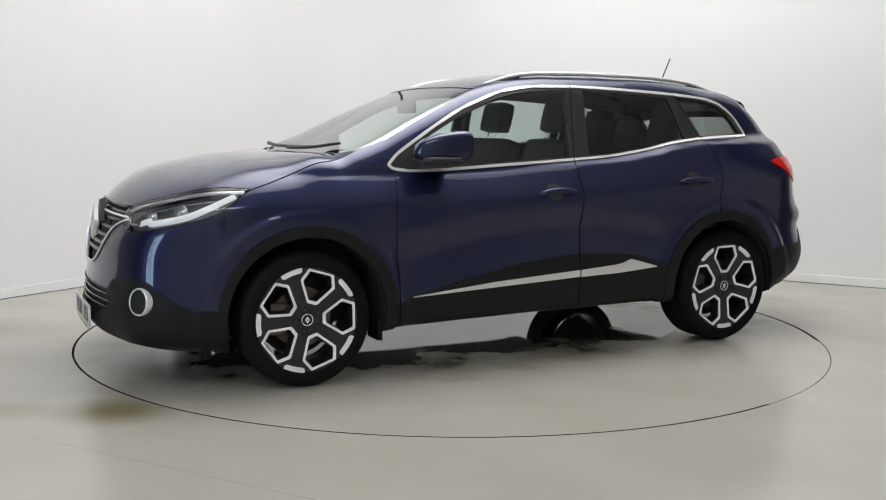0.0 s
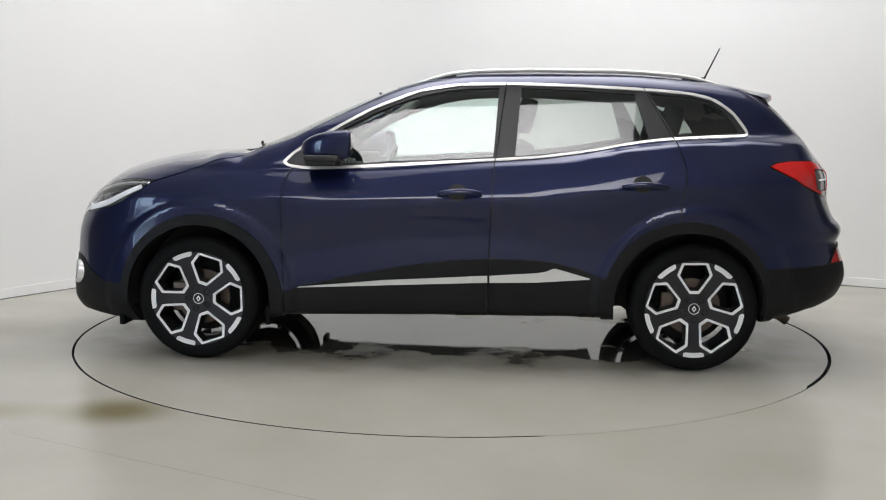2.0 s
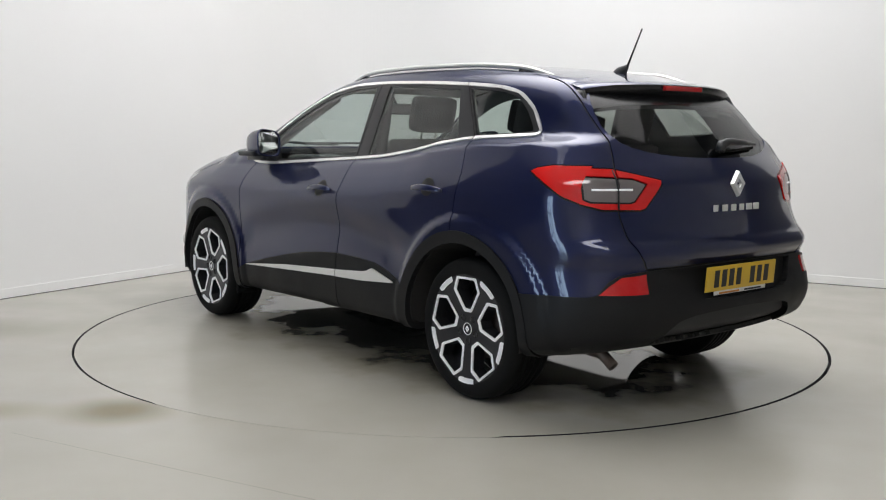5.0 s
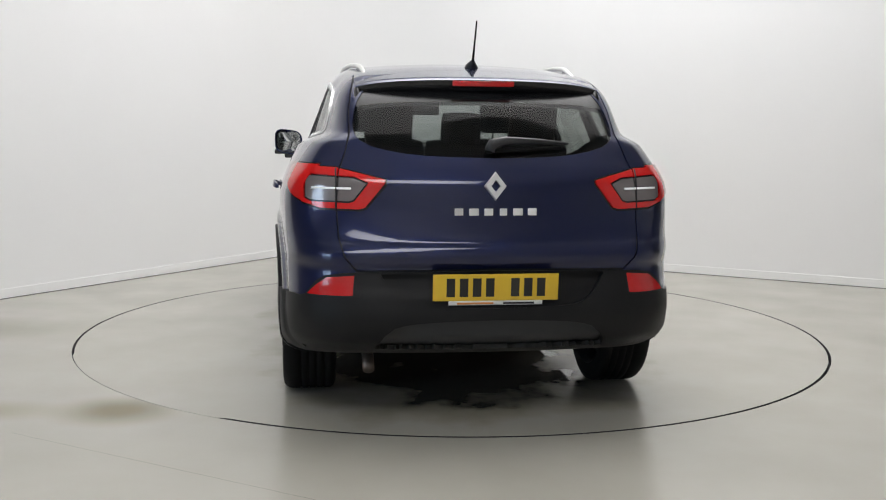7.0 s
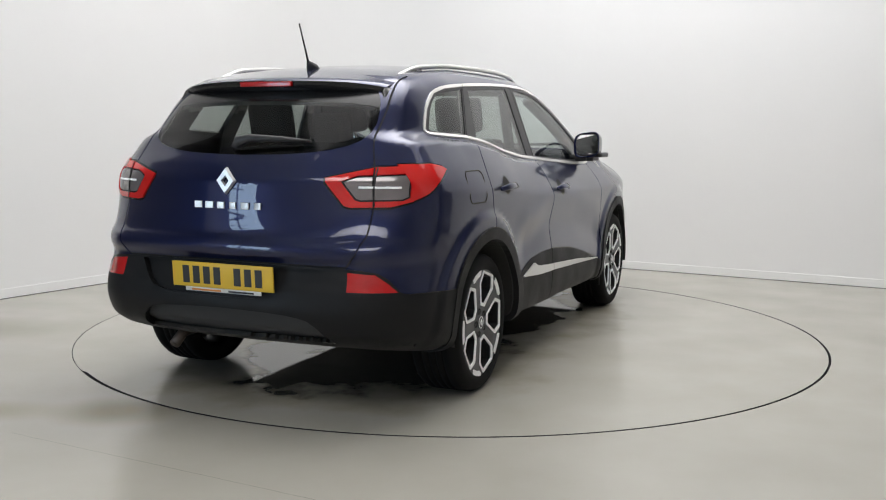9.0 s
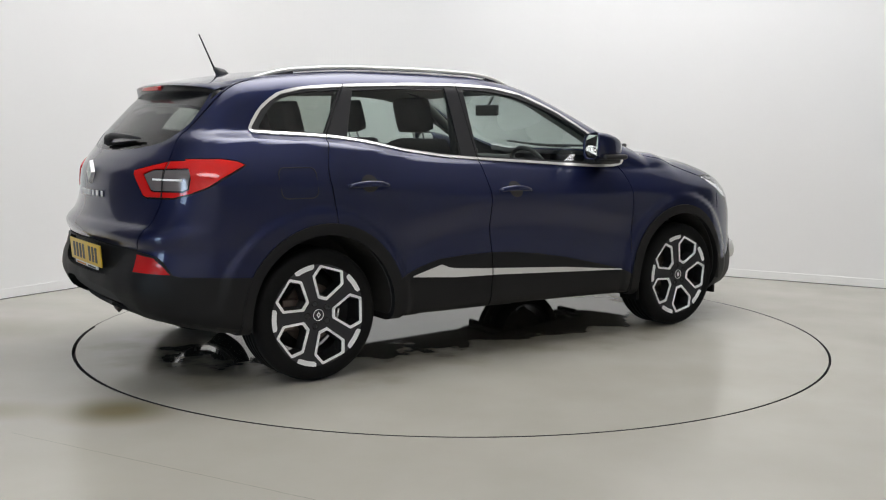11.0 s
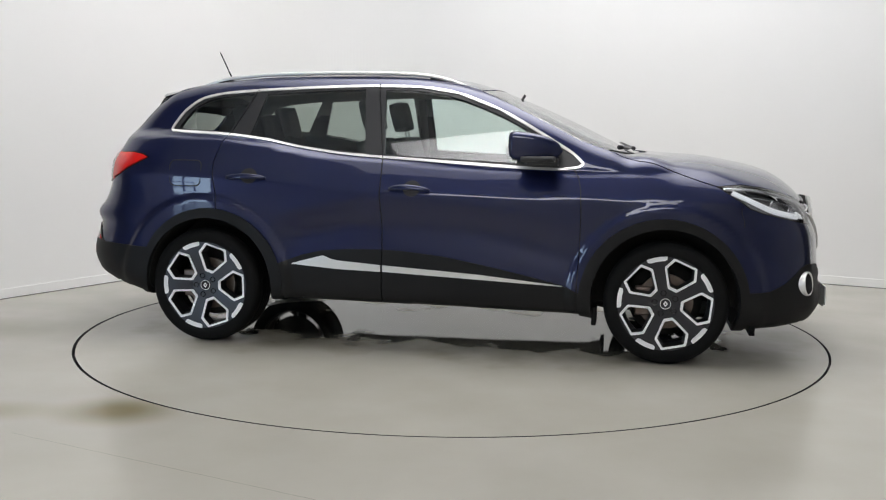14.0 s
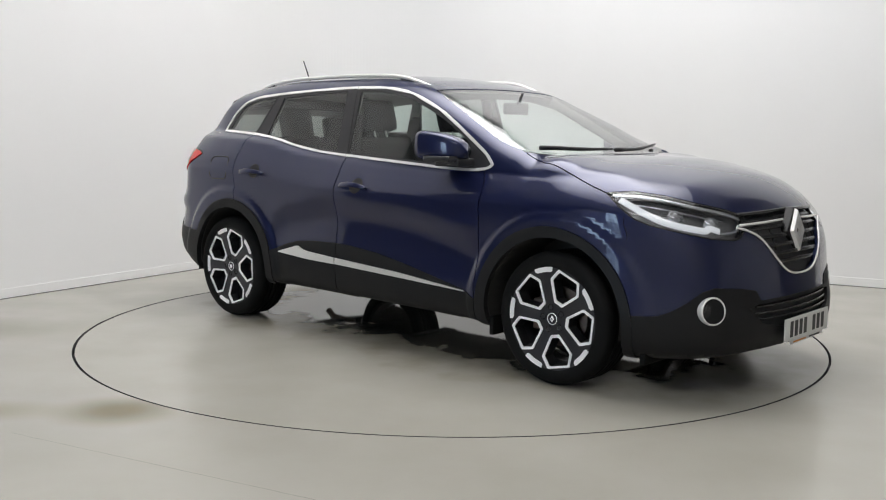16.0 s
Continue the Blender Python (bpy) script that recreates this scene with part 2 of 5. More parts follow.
IRON = grain(material("worn_brake_iron", (0.22, 0.19, 0.17), 0.45, 0.8), 60, 0.2, 0.0005, 0.3, (0.12, 0.08, 0.06))
PLATE_YELLOW = grain(material("yellow_plate", (0.72, 0.47, 0.03), 0.35), 60, 0.02, 0.0003, 0.2, (0.66, 0.43, 0.035))
PLATE_WHITE = grain(material("white_plate", (0.82, 0.82, 0.80), 0.35), 60, 0.02, 0.0003, 0.2, (0.66, 0.66, 0.64))
POCKET_BLACK = grain(material("black_wheel_pocket", (0.010, 0.010, 0.011), 0.45, 0.2), 300, 0.1, 0.0004)
BADGE = grain(material("bright_badge_chrome", (0.85, 0.85, 0.84), 0.38, 0.7), 700, 0.03, 0.0002)
PLATE_INK = material("black_plate_print", (0.012, 0.012, 0.012), 0.4)
ORANGE_INK = material("orange_print", (0.65, 0.25, 0.04), 0.5)
WHITE_INK = material("white_print", (0.75, 0.75, 0.74), 0.5)
MIRROR_M = material("mirror_glass", (0.85, 0.86, 0.87), 0.01, 1.0)
# ---- the studio ----
CORNER = Vector((-1.17, 4.34, 0))
WALL_H = 5.2


def slab(name, a, b, z0, z1, thick, mat, label="", kind="structure"):
    """An upright slab from a to b; it is thick towards its left-hand back."""
    a, b = Vector((*a, 0)), Vector((*b, 0))
    d = (b - a).normalized()
    nrm = Vector((-d.y, d.x, 0)) * thick
    bm = bmesh.new()
    vs = [bm.verts.new(p + Vector((0, 0, z))) for z in (z0, z1) for p in (a, b, b + nrm, a + nrm)]
    for f in ((3, 2, 1, 0), (4, 5, 6, 7), (0, 1, 5, 4), (1, 2, 6, 5), (2, 3, 7, 6), (3, 0, 4, 7)):
        bm.faces.new([vs[i] for i in f])
    return tagged(part(name, bm, mat, smooth=False), label, kind=kind)


bm = bmesh.new()
n = 256
for r0, r1, z0, z1 in ((PIT_R, 16.0, 0.0, 0.0),):
    a = [bm.verts.new((r0 * math.cos(2 * math.pi * k / n), r0 * math.sin(2 * math.pi * k / n), z0)) for k in range(n)]
    b = [bm.verts.new((r1 * math.cos(2 * math.pi * k / n), r1 * math.sin(2 * math.pi * k / n), z1)) for k in range(n)]
    for k in range(n):
        bm.faces.new((a[k], a[(k + 1) % n], b[(k + 1) % n], b[k])[::-1])
bmesh.ops.remove_doubles(bm, verts=bm.verts, dist=1e-5)
bmesh.ops.recalc_face_normals(bm, faces=bm.faces)
GROUND = FLOOR.copy()
stain(GROUND, -1.48, -1.93, 0.36, 0.30, (0.17, 0.145, 0.075), 0.95)
stain(GROUND, -2.05, -1.95, 0.50, 0.20, (0.25, 0.22, 0.145), 0.55)
stain(GROUND, -3.0, -0.2, 1.0, 0.5, (0.22, 0.20, 0.14), 0.45)
tagged(part("floor", bm, GROUND, smooth=False), "glossy grey-painted concrete studio floor", kind="structure")
bm = bmesh.new()
lathe(bm, [(PIT_R, -0.001), (PIT_R, -0.052), (0.001, -0.052)], 128)
bmesh.ops.rotate(bm, verts=bm.verts, matrix=Matrix.Rotation(radians(90), 3, "X"))
tagged(part("turntable_pit", bm, GAP_AND_SHADE, smooth=False), "dark pit under the turntable gap", kind="structure")

LEFT_END, RIGHT_END = (-6.4, -4.216), (7.8, -0.437)
STUDIO_END, STUDIO_RIGHT = (-4.10, -0.454), (4.7, 1.213)      # the white studio wall stops at these and added dark walls go on unseen
def wall_line(name, pts, mat, z0, z1, thick, label):
    """A wall that follows a line of points on the floor, thick outwards."""
    bm = bmesh.new()
    P = [Vector((*p, 0)) for p in pts]
    rows = []
    for i, p in enumerate(P):
        d = (P[min(i + 1, len(P) - 1)] - P[max(i - 1, 0)]).normalized()
        o = Vector((-d.y, d.x, 0)) * thick
        rows.append([bm.verts.new(q + Vector((0, 0, z))) for q, z in ((p, z0), (p, z1), (p + o, z1), (p + o, z0))])
    for a, b in zip(rows, rows[1:]):
        for k in range(4):
            bm.faces.new((a[k], a[(k + 1) % 4], b[(k + 1) % 4], b[k]))
    bm.faces.new(rows[0]), bm.faces.new(rows[-1][::-1])
    bmesh.ops.recalc_face_normals(bm, faces=bm.faces)
    ob = part(name, bm, mat, smooth=False)
    return tagged(ob, label, kind="structure")


def room_line(inset=0.0, r=0.9):
    a, c, b = Vector(STUDIO_END), CORNER.to_2d(), Vector(STUDIO_RIGHT)
    d1, d2 = (c - a).normalized(), (b - c).normalized()
    n1, n2 = Vector((d1.y, -d1.x)), Vector((d2.y, -d2.x))
    a2, b2 = a + n1 * inset, b + n2 * inset
    c2 = c + (n1 + n2) / (1 + n1.dot(n2)) * inset
    pts = [a2]
    for k in range(41):
        t = k / 40
        p, q = c2 - d1 * r, c2 + d2 * r
        pts.append(p.lerp(c2, t).lerp(c2.lerp(q, t), t))
    return [tuple(p) for p in pts + [b2]]


wall_line("wall_back", room_line(), WALL, 0, WALL_H, 0.15, "white painted studio wall with a rounded corner")
wall_line("baseboard", room_line(0.010), SKIRT, 0, 0.072, 0.010, "low white painted skirting board")
# the skirting's bottom gap has no depth; its shade is a dark strip
wall_line("trim", room_line(0.013), GAP_AND_SHADE, 0, 0.004, 0.003, "thin dark strip for the shaded gap under the skirting board")
# dark walls out of view, added so the car's sides reflect less white
slab("wall_left", LEFT_END, STUDIO_END, 0.0, WALL_H, 0.15, UNSEEN_DARK_WALL, "unseen dark wall, added to darken the car's reflections")
slab("wall_right", STUDIO_RIGHT, RIGHT_END, 0.0, WALL_H, 0.15, UNSEEN_DARK_WALL, "unseen dark wall, added to darken the car's reflections")
BACK = [RIGHT_END, (7.8, -9.5), (-6.4, -9.5), (-6.4, -7.2)]
# out of view; its pale grey lifts what the car reflects towards the camera
wall_line("wall_behind", BACK, GREY_ROOM, 0, WALL_H, 0.15, "unseen grey wall behind, kept pale to brighten the car's reflections")
slab("wall_side", (-6.4, -7.2), LEFT_END, 2.6, WALL_H, 0.15, GREY_ROOM, "grey wall over the open doorway")
slab("wall_side", (-6.4, -5.4), LEFT_END, 0.0, 2.6, 0.15, GREY_ROOM, "grey wall beside the open doorway")
bm = bmesh.new()
box(bm, (-6.6, -9.7, WALL_H), (8.0, 6.2, WALL_H + 0.15))
tagged(part("ceiling", bm, WALL, smooth=False), "white ceiling", kind="structure")


def ceiling_light(x, y, lx, ly, rz=0.0):
    root = new("ceiling_light")
    root.matrix_basis = pose(x, y, WALL_H, 0, 0, rz)
    bm = bmesh.new()
    for s in (-1, 1):
        box(bm, (-lx / 2 - 0.03, s * (ly / 2 + 0.015) - 0.015, -0.08), (lx / 2 + 0.03, s * (ly / 2 + 0.015) + 0.015, 0), 0.004)
        box(bm, (s * (lx / 2 + 0.015) - 0.015, -ly / 2, -0.08), (s * (lx / 2 + 0.015) + 0.015, ly / 2, 0), 0.004)
    part("frame", bm, HOUSING, root)
    bm = bmesh.new()
    box(bm, (-lx / 2, -ly / 2, -0.06), (lx / 2, ly / 2, -0.04))
    part("diffuser", bm, PANEL, root, smooth=False)
    return tagged(root, "large white ceiling softbox out of view, with a glowing diffuser", "ceiling light", "ceiling softboxes")


ceiling_light(0.4, 0.2, 6.2, 4.6, 15)
# a supposed second softbox, added to brighten the tail, wheels and near floor
ceiling_light(-0.8, -6.6, 4.4, 2.2, 0)

# daylight in the open doorway behind
lamp_data = bpy.data.lights.new("doorway_daylight", "AREA")
lamp_data.shape, lamp_data.size, lamp_data.size_y, lamp_data.energy, lamp_data.color = "RECTANGLE", 1.8, 2.6, 115, (0.58, 0.78, 1.0)
new("doorway_daylight", lamp_data).matrix_basis = look((-6.5, -6.3, 1.3), (-1.0, -3.0, 1.0))

# a worn joint in the floor
bm = bmesh.new()
strip_from, strip_to = Vector((-1.80, -2.27, 0.001)), Vector((-0.45, -2.97, 0.001))
d = (strip_to - strip_from).normalized().cross(Vector((0, 0, 1))) * 0.0022
vs = []
for k in range(25):
    p = strip_from.lerp(strip_to, k / 24) + Vector((0, 0.004 * noise.noise((k * 0.7, 0, 0)), 0))
    vs.append((bm.verts.new(p + d * (0.5 + 0.5 * abs(noise.noise((k * 0.9, 3, 0))))), bm.verts.new(p - d * 0.6)))
for a, b in zip(vs, vs[1:]):
    bm.faces.new((a[0], a[1], b[1], b[0]))
tagged(part("floor_joint", bm, material("worn_joint", (0.12, 0.115, 0.10), 0.6), smooth=False), "thin worn joint in the floor", kind="structure")

# glazing bars of the doorway
door = new("door_1")
tagged(door, "open glazed doorway with dark bars", kind="structure")
for k in range(4):
    bm = bmesh.new()
    box(bm, (-6.42, -7.16 + 0.56 * k, 0.0), (-6.37, -7.09 + 0.56 * k, 2.6), 0.008)
    part("bar", bm, GREY_ROOM, door)
for k in range(4):
    bm = bmesh.new()
    box(bm, (-6.43, -7.2, 0.35 + 0.62 * k), (-6.38, -5.4, 0.42 + 0.62 * k), 0.008)
    part("crossbar", bm, GREY_ROOM, door)
# ---- the skin is divided into panels along outlines seen from the side, from behind, from ahead, from above or slantwise ----
VIEWS = {
    "side": (Vector((0, 1, 0)), lambda p: (p[0], p[2]), lambda u, v: Vector((u, 0, v))),
    "end": (Vector((1, 0, 0)), lambda p: (p[1], p[2]), lambda u, v: Vector((0, u, v))),
    "plan": (Vector((0, 0, 1)), lambda p: (p[0], p[1]), lambda u, v: Vector((u, v, 0))),
    "slant": (Vector((0.70711, 0.70711, 0)), lambda p: ((p[1] - p[0]) * 0.70711, p[2]), lambda u, v: Vector((-u * 0.70711, u * 0.70711, v))),
}


def within(u, v, poly):
    hit = False
    for (a, b), (c, d) in zip(poly, poly[-1:] + poly[:-1]):
        if (b > v) != (d > v) and u < (c - a) * (v - b) / (d - b) + a:
            hit = not hit
    return hit


def rounded(poly, times=1, closed=True):
    """Corner cutting; a point given twice stays sharp."""
    for _ in range(times):
        out = []
        n = len(poly)
        for i in range(n if closed else n - 1):
            a, b = poly[i], poly[(i + 1) % n]
            if a == b:
                out += [a, b]
                continue
            out += [tuple(x * 0.75 + y * 0.25 for x, y in zip(a, b)), tuple(x * 0.25 + y * 0.75 for x, y in zip(a, b))]
        if not closed:
            out = [poly[0]] + out + [poly[-1]]
        poly = out
    slim = [p for i, p in enumerate(poly) if i == 0 or math.dist(p, poly[i - 1]) > 1e-4]
    return slim


def inset(poly, d):
    """A polygon drawn inwards by d."""
    area = sum(a[0] * b[1] - b[0] * a[1] for a, b in zip(poly, poly[1:] + poly[:1]))
    out, n = [], len(poly)
    for i in range(n):
        a, p, b = Vector(poly[i - 1]), Vector(poly[i]), Vector(poly[(i + 1) % n])
        e, f = (p - a).normalized(), (b - p).normalized()
        m = (Vector((-e.y, e.x)) + Vector((-f.y, f.x))).normalized() * (1 if area > 0 else -1)
        out.append(tuple(p + m * d / max(0.5, abs(m.dot(Vector((-e.y, e.x)))))))
    return out


class Skin:
    def __init__(self):
        self.bm = bm = bmesh.new()
        g = skin_grid()
        vs = [[bm.verts.new(p) for p in row] for row in g]
        for a, b in zip(vs, vs[1:]):
            for k in range(len(a) - 1):
                bm.faces.new((a[k], b[k], b[k + 1], a[k + 1]))
        self.lab = bm.faces.layers.int.new("panel")

    def slice(self, faces, view, a, b):
        way, flat, lift = VIEWS[view]
        A, B = lift(*a), lift(*b)
        n = (B - A).cross(way)
        if n.length < 1e-9:
            return faces
        lo = (min(a[0], b[0]) - 0.002, min(a[1], b[1]) - 0.002)
        hi = (max(a[0], b[0]) + 0.002, max(a[1], b[1]) + 0.002)
        near = []
        for f in faces:
            uv = [flat(v.co) for v in f.verts]
            if max(p[0] for p in uv) > lo[0] and min(p[0] for p in uv) < hi[0] and max(p[1] for p in uv) > lo[1] and min(p[1] for p in uv) < hi[1]:
                near.append(f)
        if not near:
            return faces
        geom = near + list({e for f in near for e in f.edges}) + list({v for f in near for v in f.verts})
        r = bmesh.ops.bisect_plane(self.bm, geom=geom, dist=2e-5, plane_co=A, plane_no=n.normalized())
        faces = {f for f in faces if f.is_valid}
        faces.update(f for f in r["geom"] if isinstance(f, bmesh.types.BMFace))
        return faces

    def near(self, view, poly, keep, only):
        flat = VIEWS[view][1]
        lo = [min(p[i] for p in poly) - 0.03 for i in (0, 1)]
        hi = [max(p[i] for p in poly) + 0.03 for i in (0, 1)]
        out = set()
        for f in self.bm.faces:
            c = f.calc_center_median()
            u, v = flat(c)
            if lo[0] < u < hi[0] and lo[1] < v < hi[1] and keep(c) and (only is None or f[self.lab] in only):
                out.add(f)
        return out

    def panel(self, view, poly, label, keep, only=None):
        faces = self.near(view, poly, keep, only)
        for a, b in zip(poly, poly[1:] + poly[:1]):
            faces = self.slice(faces, view, a, b)
        flat = VIEWS[view][1]
        for f in faces:
            u, v = flat(f.calc_center_median())
            if within(u, v, poly):
                f[self.lab] = label

    def joint(self, view, line, keep, width=0.006, only=None, label=60):
        V = [Vector(p) for p in line]
        left, right = [], []
        for i, p in enumerate(V):
            d = (V[min(i + 1, len(V) - 1)] - V[max(i - 1, 0)]).normalized()
            o = Vector((-d.y, d.x)) * width / 2
            left.append(tuple(p + o)), right.append(tuple(p - o))
        self.panel(view, left + right[::-1], label, keep, only)


def circle(x, z, r, n=48):
    return [(x + r * math.cos(2 * math.pi * k / n), z + r * math.sin(2 * math.pi * k / n)) for k in range(n)]


SIDE = lambda c: c.y > 0.45
REAR = lambda c: c.x < -1.5
ROUND_REAR = lambda c: c.x < -1.93
FLANK_REAR = lambda c: c.x >= -1.93 and c.y > 0.5
FRONT = lambda c: c.x > 1.74
sk = Skin()
sk.panel("plan", [(-2.5, -1), (-1.93, -1), (-1.93, 1.5), (-2.5, 1.5)], 0, lambda c: c.x < -1.8)
sk.panel("plan", [(1.74, -1), (2.5, -1), (2.5, 1.5), (1.74, 1.5)], 0, lambda c: c.x > 1.6)

BODY, DOOR_F, DOOR_R, BONNET, GATE = 0, 1, 2, 3, 4
CHROME, PILLAR, GLASS_F, GLASS_R, GLASS_Q, SCREEN, REAR_GLASS, COWL, REAR_BAND = 10, 11, 12, 13, 14, 15, 16, 17, 18
ARCH_F, ARCH_R, CLAD_F, CLAD_R, LOW_FRONT, LOW_REAR, BELLY = 20, 21, 22, 23, 24, 25, 26
TRIM_F, TRIM_R = 30, 31
LAMP, TAIL, TAIL_GATE, TAIL_CLEAR, TAIL_GATE_CLEAR = 40, 41, 42, 43, 44
GRILLE, LOW_GRILLE, RECESS, REFLECTOR, DIFFUSER, SEAL, SEAL_F, JOINT, HOLE = 50, 51, 52, 53, 54, 55, 56, 60, 99

# lower body
for f in sk.bm.faces:
    c, n = f.calc_center_median(), f.normal
    f.normal_update()
    if f.normal.z < -0.75 and c.z < 0.34:
        f[sk.lab] = BELLY
lower = (BODY,)
sill = [(0.87, 0.37), (0.80, 0.405), (0.763, 0.419), (0.571, 0.463), (0.304, 0.519), (0.095, 0.555), (-0.115, 0.576), (-0.242, 0.582), (-0.448, 0.579), (-0.6, 0.567), (-0.723, 0.536), (-0.86, 0.485), (-0.86, 0.15), (0.87, 0.15)]
sk.panel("side", sill, CLAD_F, SIDE, lower)
gap_front = [(0.812, 1.046), (0.84, 1.0), (0.855, 0.94), (0.861, 0.82), (0.857, 0.604), (0.848, 0.44), (0.843, 0.2)]
gap_mid = [(-0.248, 0.2), (-0.245, 0.574), (-0.252, 0.754), (-0.262, 1.0), (-0.268, 1.09)]
gap_rear = [(-1.213, 1.213), (-1.244, 1.12), (-1.259, 1.06), (-1.26, 1.0), (-1.238, 0.88), (-1.229, 0.76)]
front_door = gap_front + gap_mid
rear_door = gap_mid + [(-0.6, 1.2), (-1.0, 1.24)] + gap_rear + [(-1.0, 0.60), (-0.86, 0.46), (-0.84, 0.2)]
sk.panel("side", front_door, DOOR_F, SIDE, (BODY,))
sk.panel("side", rear_door, DOOR_R, SIDE, (BODY,))
sk.panel("side", [(-0.248, 0.1), (-0.245, 0.574), (-0.246, 0.62), (-0.95, 0.62), (-0.95, 0.1)], CLAD_R, SIDE, (CLAD_F,))
sk.panel("side", circle(1.308, 0.342, 0.452, 56), ARCH_F, SIDE)
sk.panel("side", circle(-1.283, 0.345, 0.448, 56), ARCH_R, SIDE)
# bumpers
sk.panel("end", [(1.0, 0.407), (0.84, 0.407), (0.80, 0.412), (0.765, 0.445), (0.724, 0.492), (0.69, 0.530), (0.65, 0.549), (0.5, 0.537), (0.41, 0.521), (0.375, 0.47), (0.2, 0.474), (-0.01, 0.476), (-0.01, 0.1), (1.0, 0.1)], LOW_FRONT, FRONT, (BODY,))
sk.panel("end", [(0.466, 0.442), (0.36, 0.458), (0.2, 0.465), (-0.01, 0.468), (-0.01, 0.34), (0.23, 0.335), (0.379, 0.365)], LOW_GRILLE, lambda c: c.x > 1.9)
sk.panel("side", [(-1.6, 0.548), (-1.93, 0.564), (-1.93, 0.1), (-1.6, 0.1)], LOW_REAR, FLANK_REAR, (BODY,))
sk.panel("end", [(1.0, 0.562), (0.79, 0.566), (0.768, 0.575), (0.725, 0.632), (0.690, 0.656), (0.631, 0.668), (0.557, 0.674), (-0.01, 0.684), (-0.01, 0.1), (1.0, 0.1)], LOW_REAR, ROUND_REAR, (BODY,))
sk.panel("end", rounded([(0.468, 0.667), (0.468, 0.667), (0.42, 0.589), (0.361, 0.545), (0.234, 0.535), (-0.01, 0.532), (-0.01, 0.532), (-0.01, 0.68), (-0.01, 0.68)]), RECESS, ROUND_REAR, (LOW_REAR,))
sk.panel("end", [(0.760, 0.577), (0.58, 0.580), (0.572, 0.660), (0.680, 0.650), (0.725, 0.615)], REFLECTOR, ROUND_REAR)
sk.panel("end", rounded([(0.50, 0.34), (0.431, 0.446), (0.349, 0.470), (0.2, 0.481), (-0.01, 0.486), (-0.01, 0.486), (-0.01, 0.15), (-0.01, 0.15), (0.5, 0.15)]), DIFFUSER, ROUND_REAR, (LOW_REAR,))
# bonnet, windscreen and tailgate
sk.panel("plan", [(1.0, 0.70), (1.093, 0.71), (1.164, 0.737), (1.359, 0.755), (1.484, 0.786), (1.62, 0.806), (1.75, 0.775), (1.935, 0.655), (2.07, 0.42), (2.108, 0.24), (2.125, -0.01), (1.0, -0.01)], BONNET, lambda c: c.x > 0.9 and c.z > 0.8, (BODY,))
screen_low = [(0.985, 0.692), (1.05, 0.62), (1.115, 0.46), (1.15, 0.25), (1.165, -0.01)]
sk.panel("plan", screen_low[::-1] + [(1.01, 0.705), (1.085, 0.64), (1.155, 0.47), (1.195, 0.25), (1.21, -0.01)][0:5], COWL, lambda c: c.x > 0.8 and c.z > 0.9, (BODY, BONNET))
sk.panel("plan", rounded([(0.262, 0.565), (0.43, 0.61), (0.582, 0.645), (0.825, 0.69)], 1, False) + screen_low + [(0.315, -0.01), (0.31, 0.25), (0.285, 0.47)], SCREEN, lambda c: 0 < c.x < 1.3 and c.z > 0.95, (BODY, BONNET))
gate = [(0.545, 1.50), (0.565, 1.42), (0.58, 1.34), (0.583, 1.23), (0.602, 1.16), (0.630, 1.08), (0.642, 0.94), (0.634, 0.81), (0.61, 0.735), (0.56, 0.676), (-0.01, 0.686)]
sk.panel("end", gate + [(-0.01, 1.50)], GATE, lambda c: c.x < -1.55, (BODY,))
sk.panel("end", rounded([(0.50, 1.44), (0.553, 1.36), (0.572, 1.25), (0.53, 1.192), (0.40, 1.158), (0.234, 1.142), (-0.01, 1.138), (-0.01, 1.138), (-0.01, 1.44), (-0.01, 1.44)]), REAR_GLASS, lambda c: c.x < -1.55, (GATE,))
sk.panel("end", [(0.62, 1.50), (0.62, 1.325), (0.555, 1.352), (0.42, 1.368), (0.2, 1.376), (-0.01, 1.378), (-0.01, 1.50)], REAR_BAND, lambda c: c.x < -1.55, (REAR_GLASS,))
# lamps
lamp_shape = [(-0.553, 0.964), (-0.669, 0.973), (-0.80, 0.955), (-0.912, 0.930), (-1.10, 0.890), (-1.178, 0.866), (-1.19, 0.850), (-1.185, 0.805), (-1.15, 0.770), (-1.12, 0.762), (-1.0, 0.772), (-0.841, 0.803), (-0.718, 0.830), (-0.65, 0.856), (-0.59, 0.91)]
sk.panel("slant", inset(lamp_shape, -0.006), SEAL_F, lambda c: c.x > 1.4 and c.y > 0.2)
sk.panel("slant", lamp_shape, LAMP, lambda c: c.x > 1.4 and c.y > 0.2)
tail_clear = [(0.765, 1.060), (0.57, 1.050), (0.520, 1.030), (0.572, 0.963), (0.59, 0.957), (0.745, 0.961), (0.765, 0.972)]
tail_rear = [(1.0, 1.104), (0.641, 1.093), (0.441, 1.046), (0.446, 1.030), (0.525, 0.932), (0.55, 0.925), (0.706, 0.928), (0.78, 0.951), (1.0, 1.03)]
seal = [(1.0, 1.112), (0.641, 1.101), (0.436, 1.053), (0.436, 1.027), (0.519, 0.926), (0.545, 0.917), (0.706, 0.919), (0.78, 0.942), (1.0, 1.02)]
sk.panel("end", seal, SEAL, ROUND_REAR, (BODY, GATE))
sk.panel("side", [(-1.678, 1.080), (-1.715, 1.102), (-1.79, 1.113), (-1.94, 1.112), (-1.94, 0.941), (-1.87, 0.973), (-1.805, 1.012), (-1.73, 1.050)], SEAL, FLANK_REAR, (BODY,))
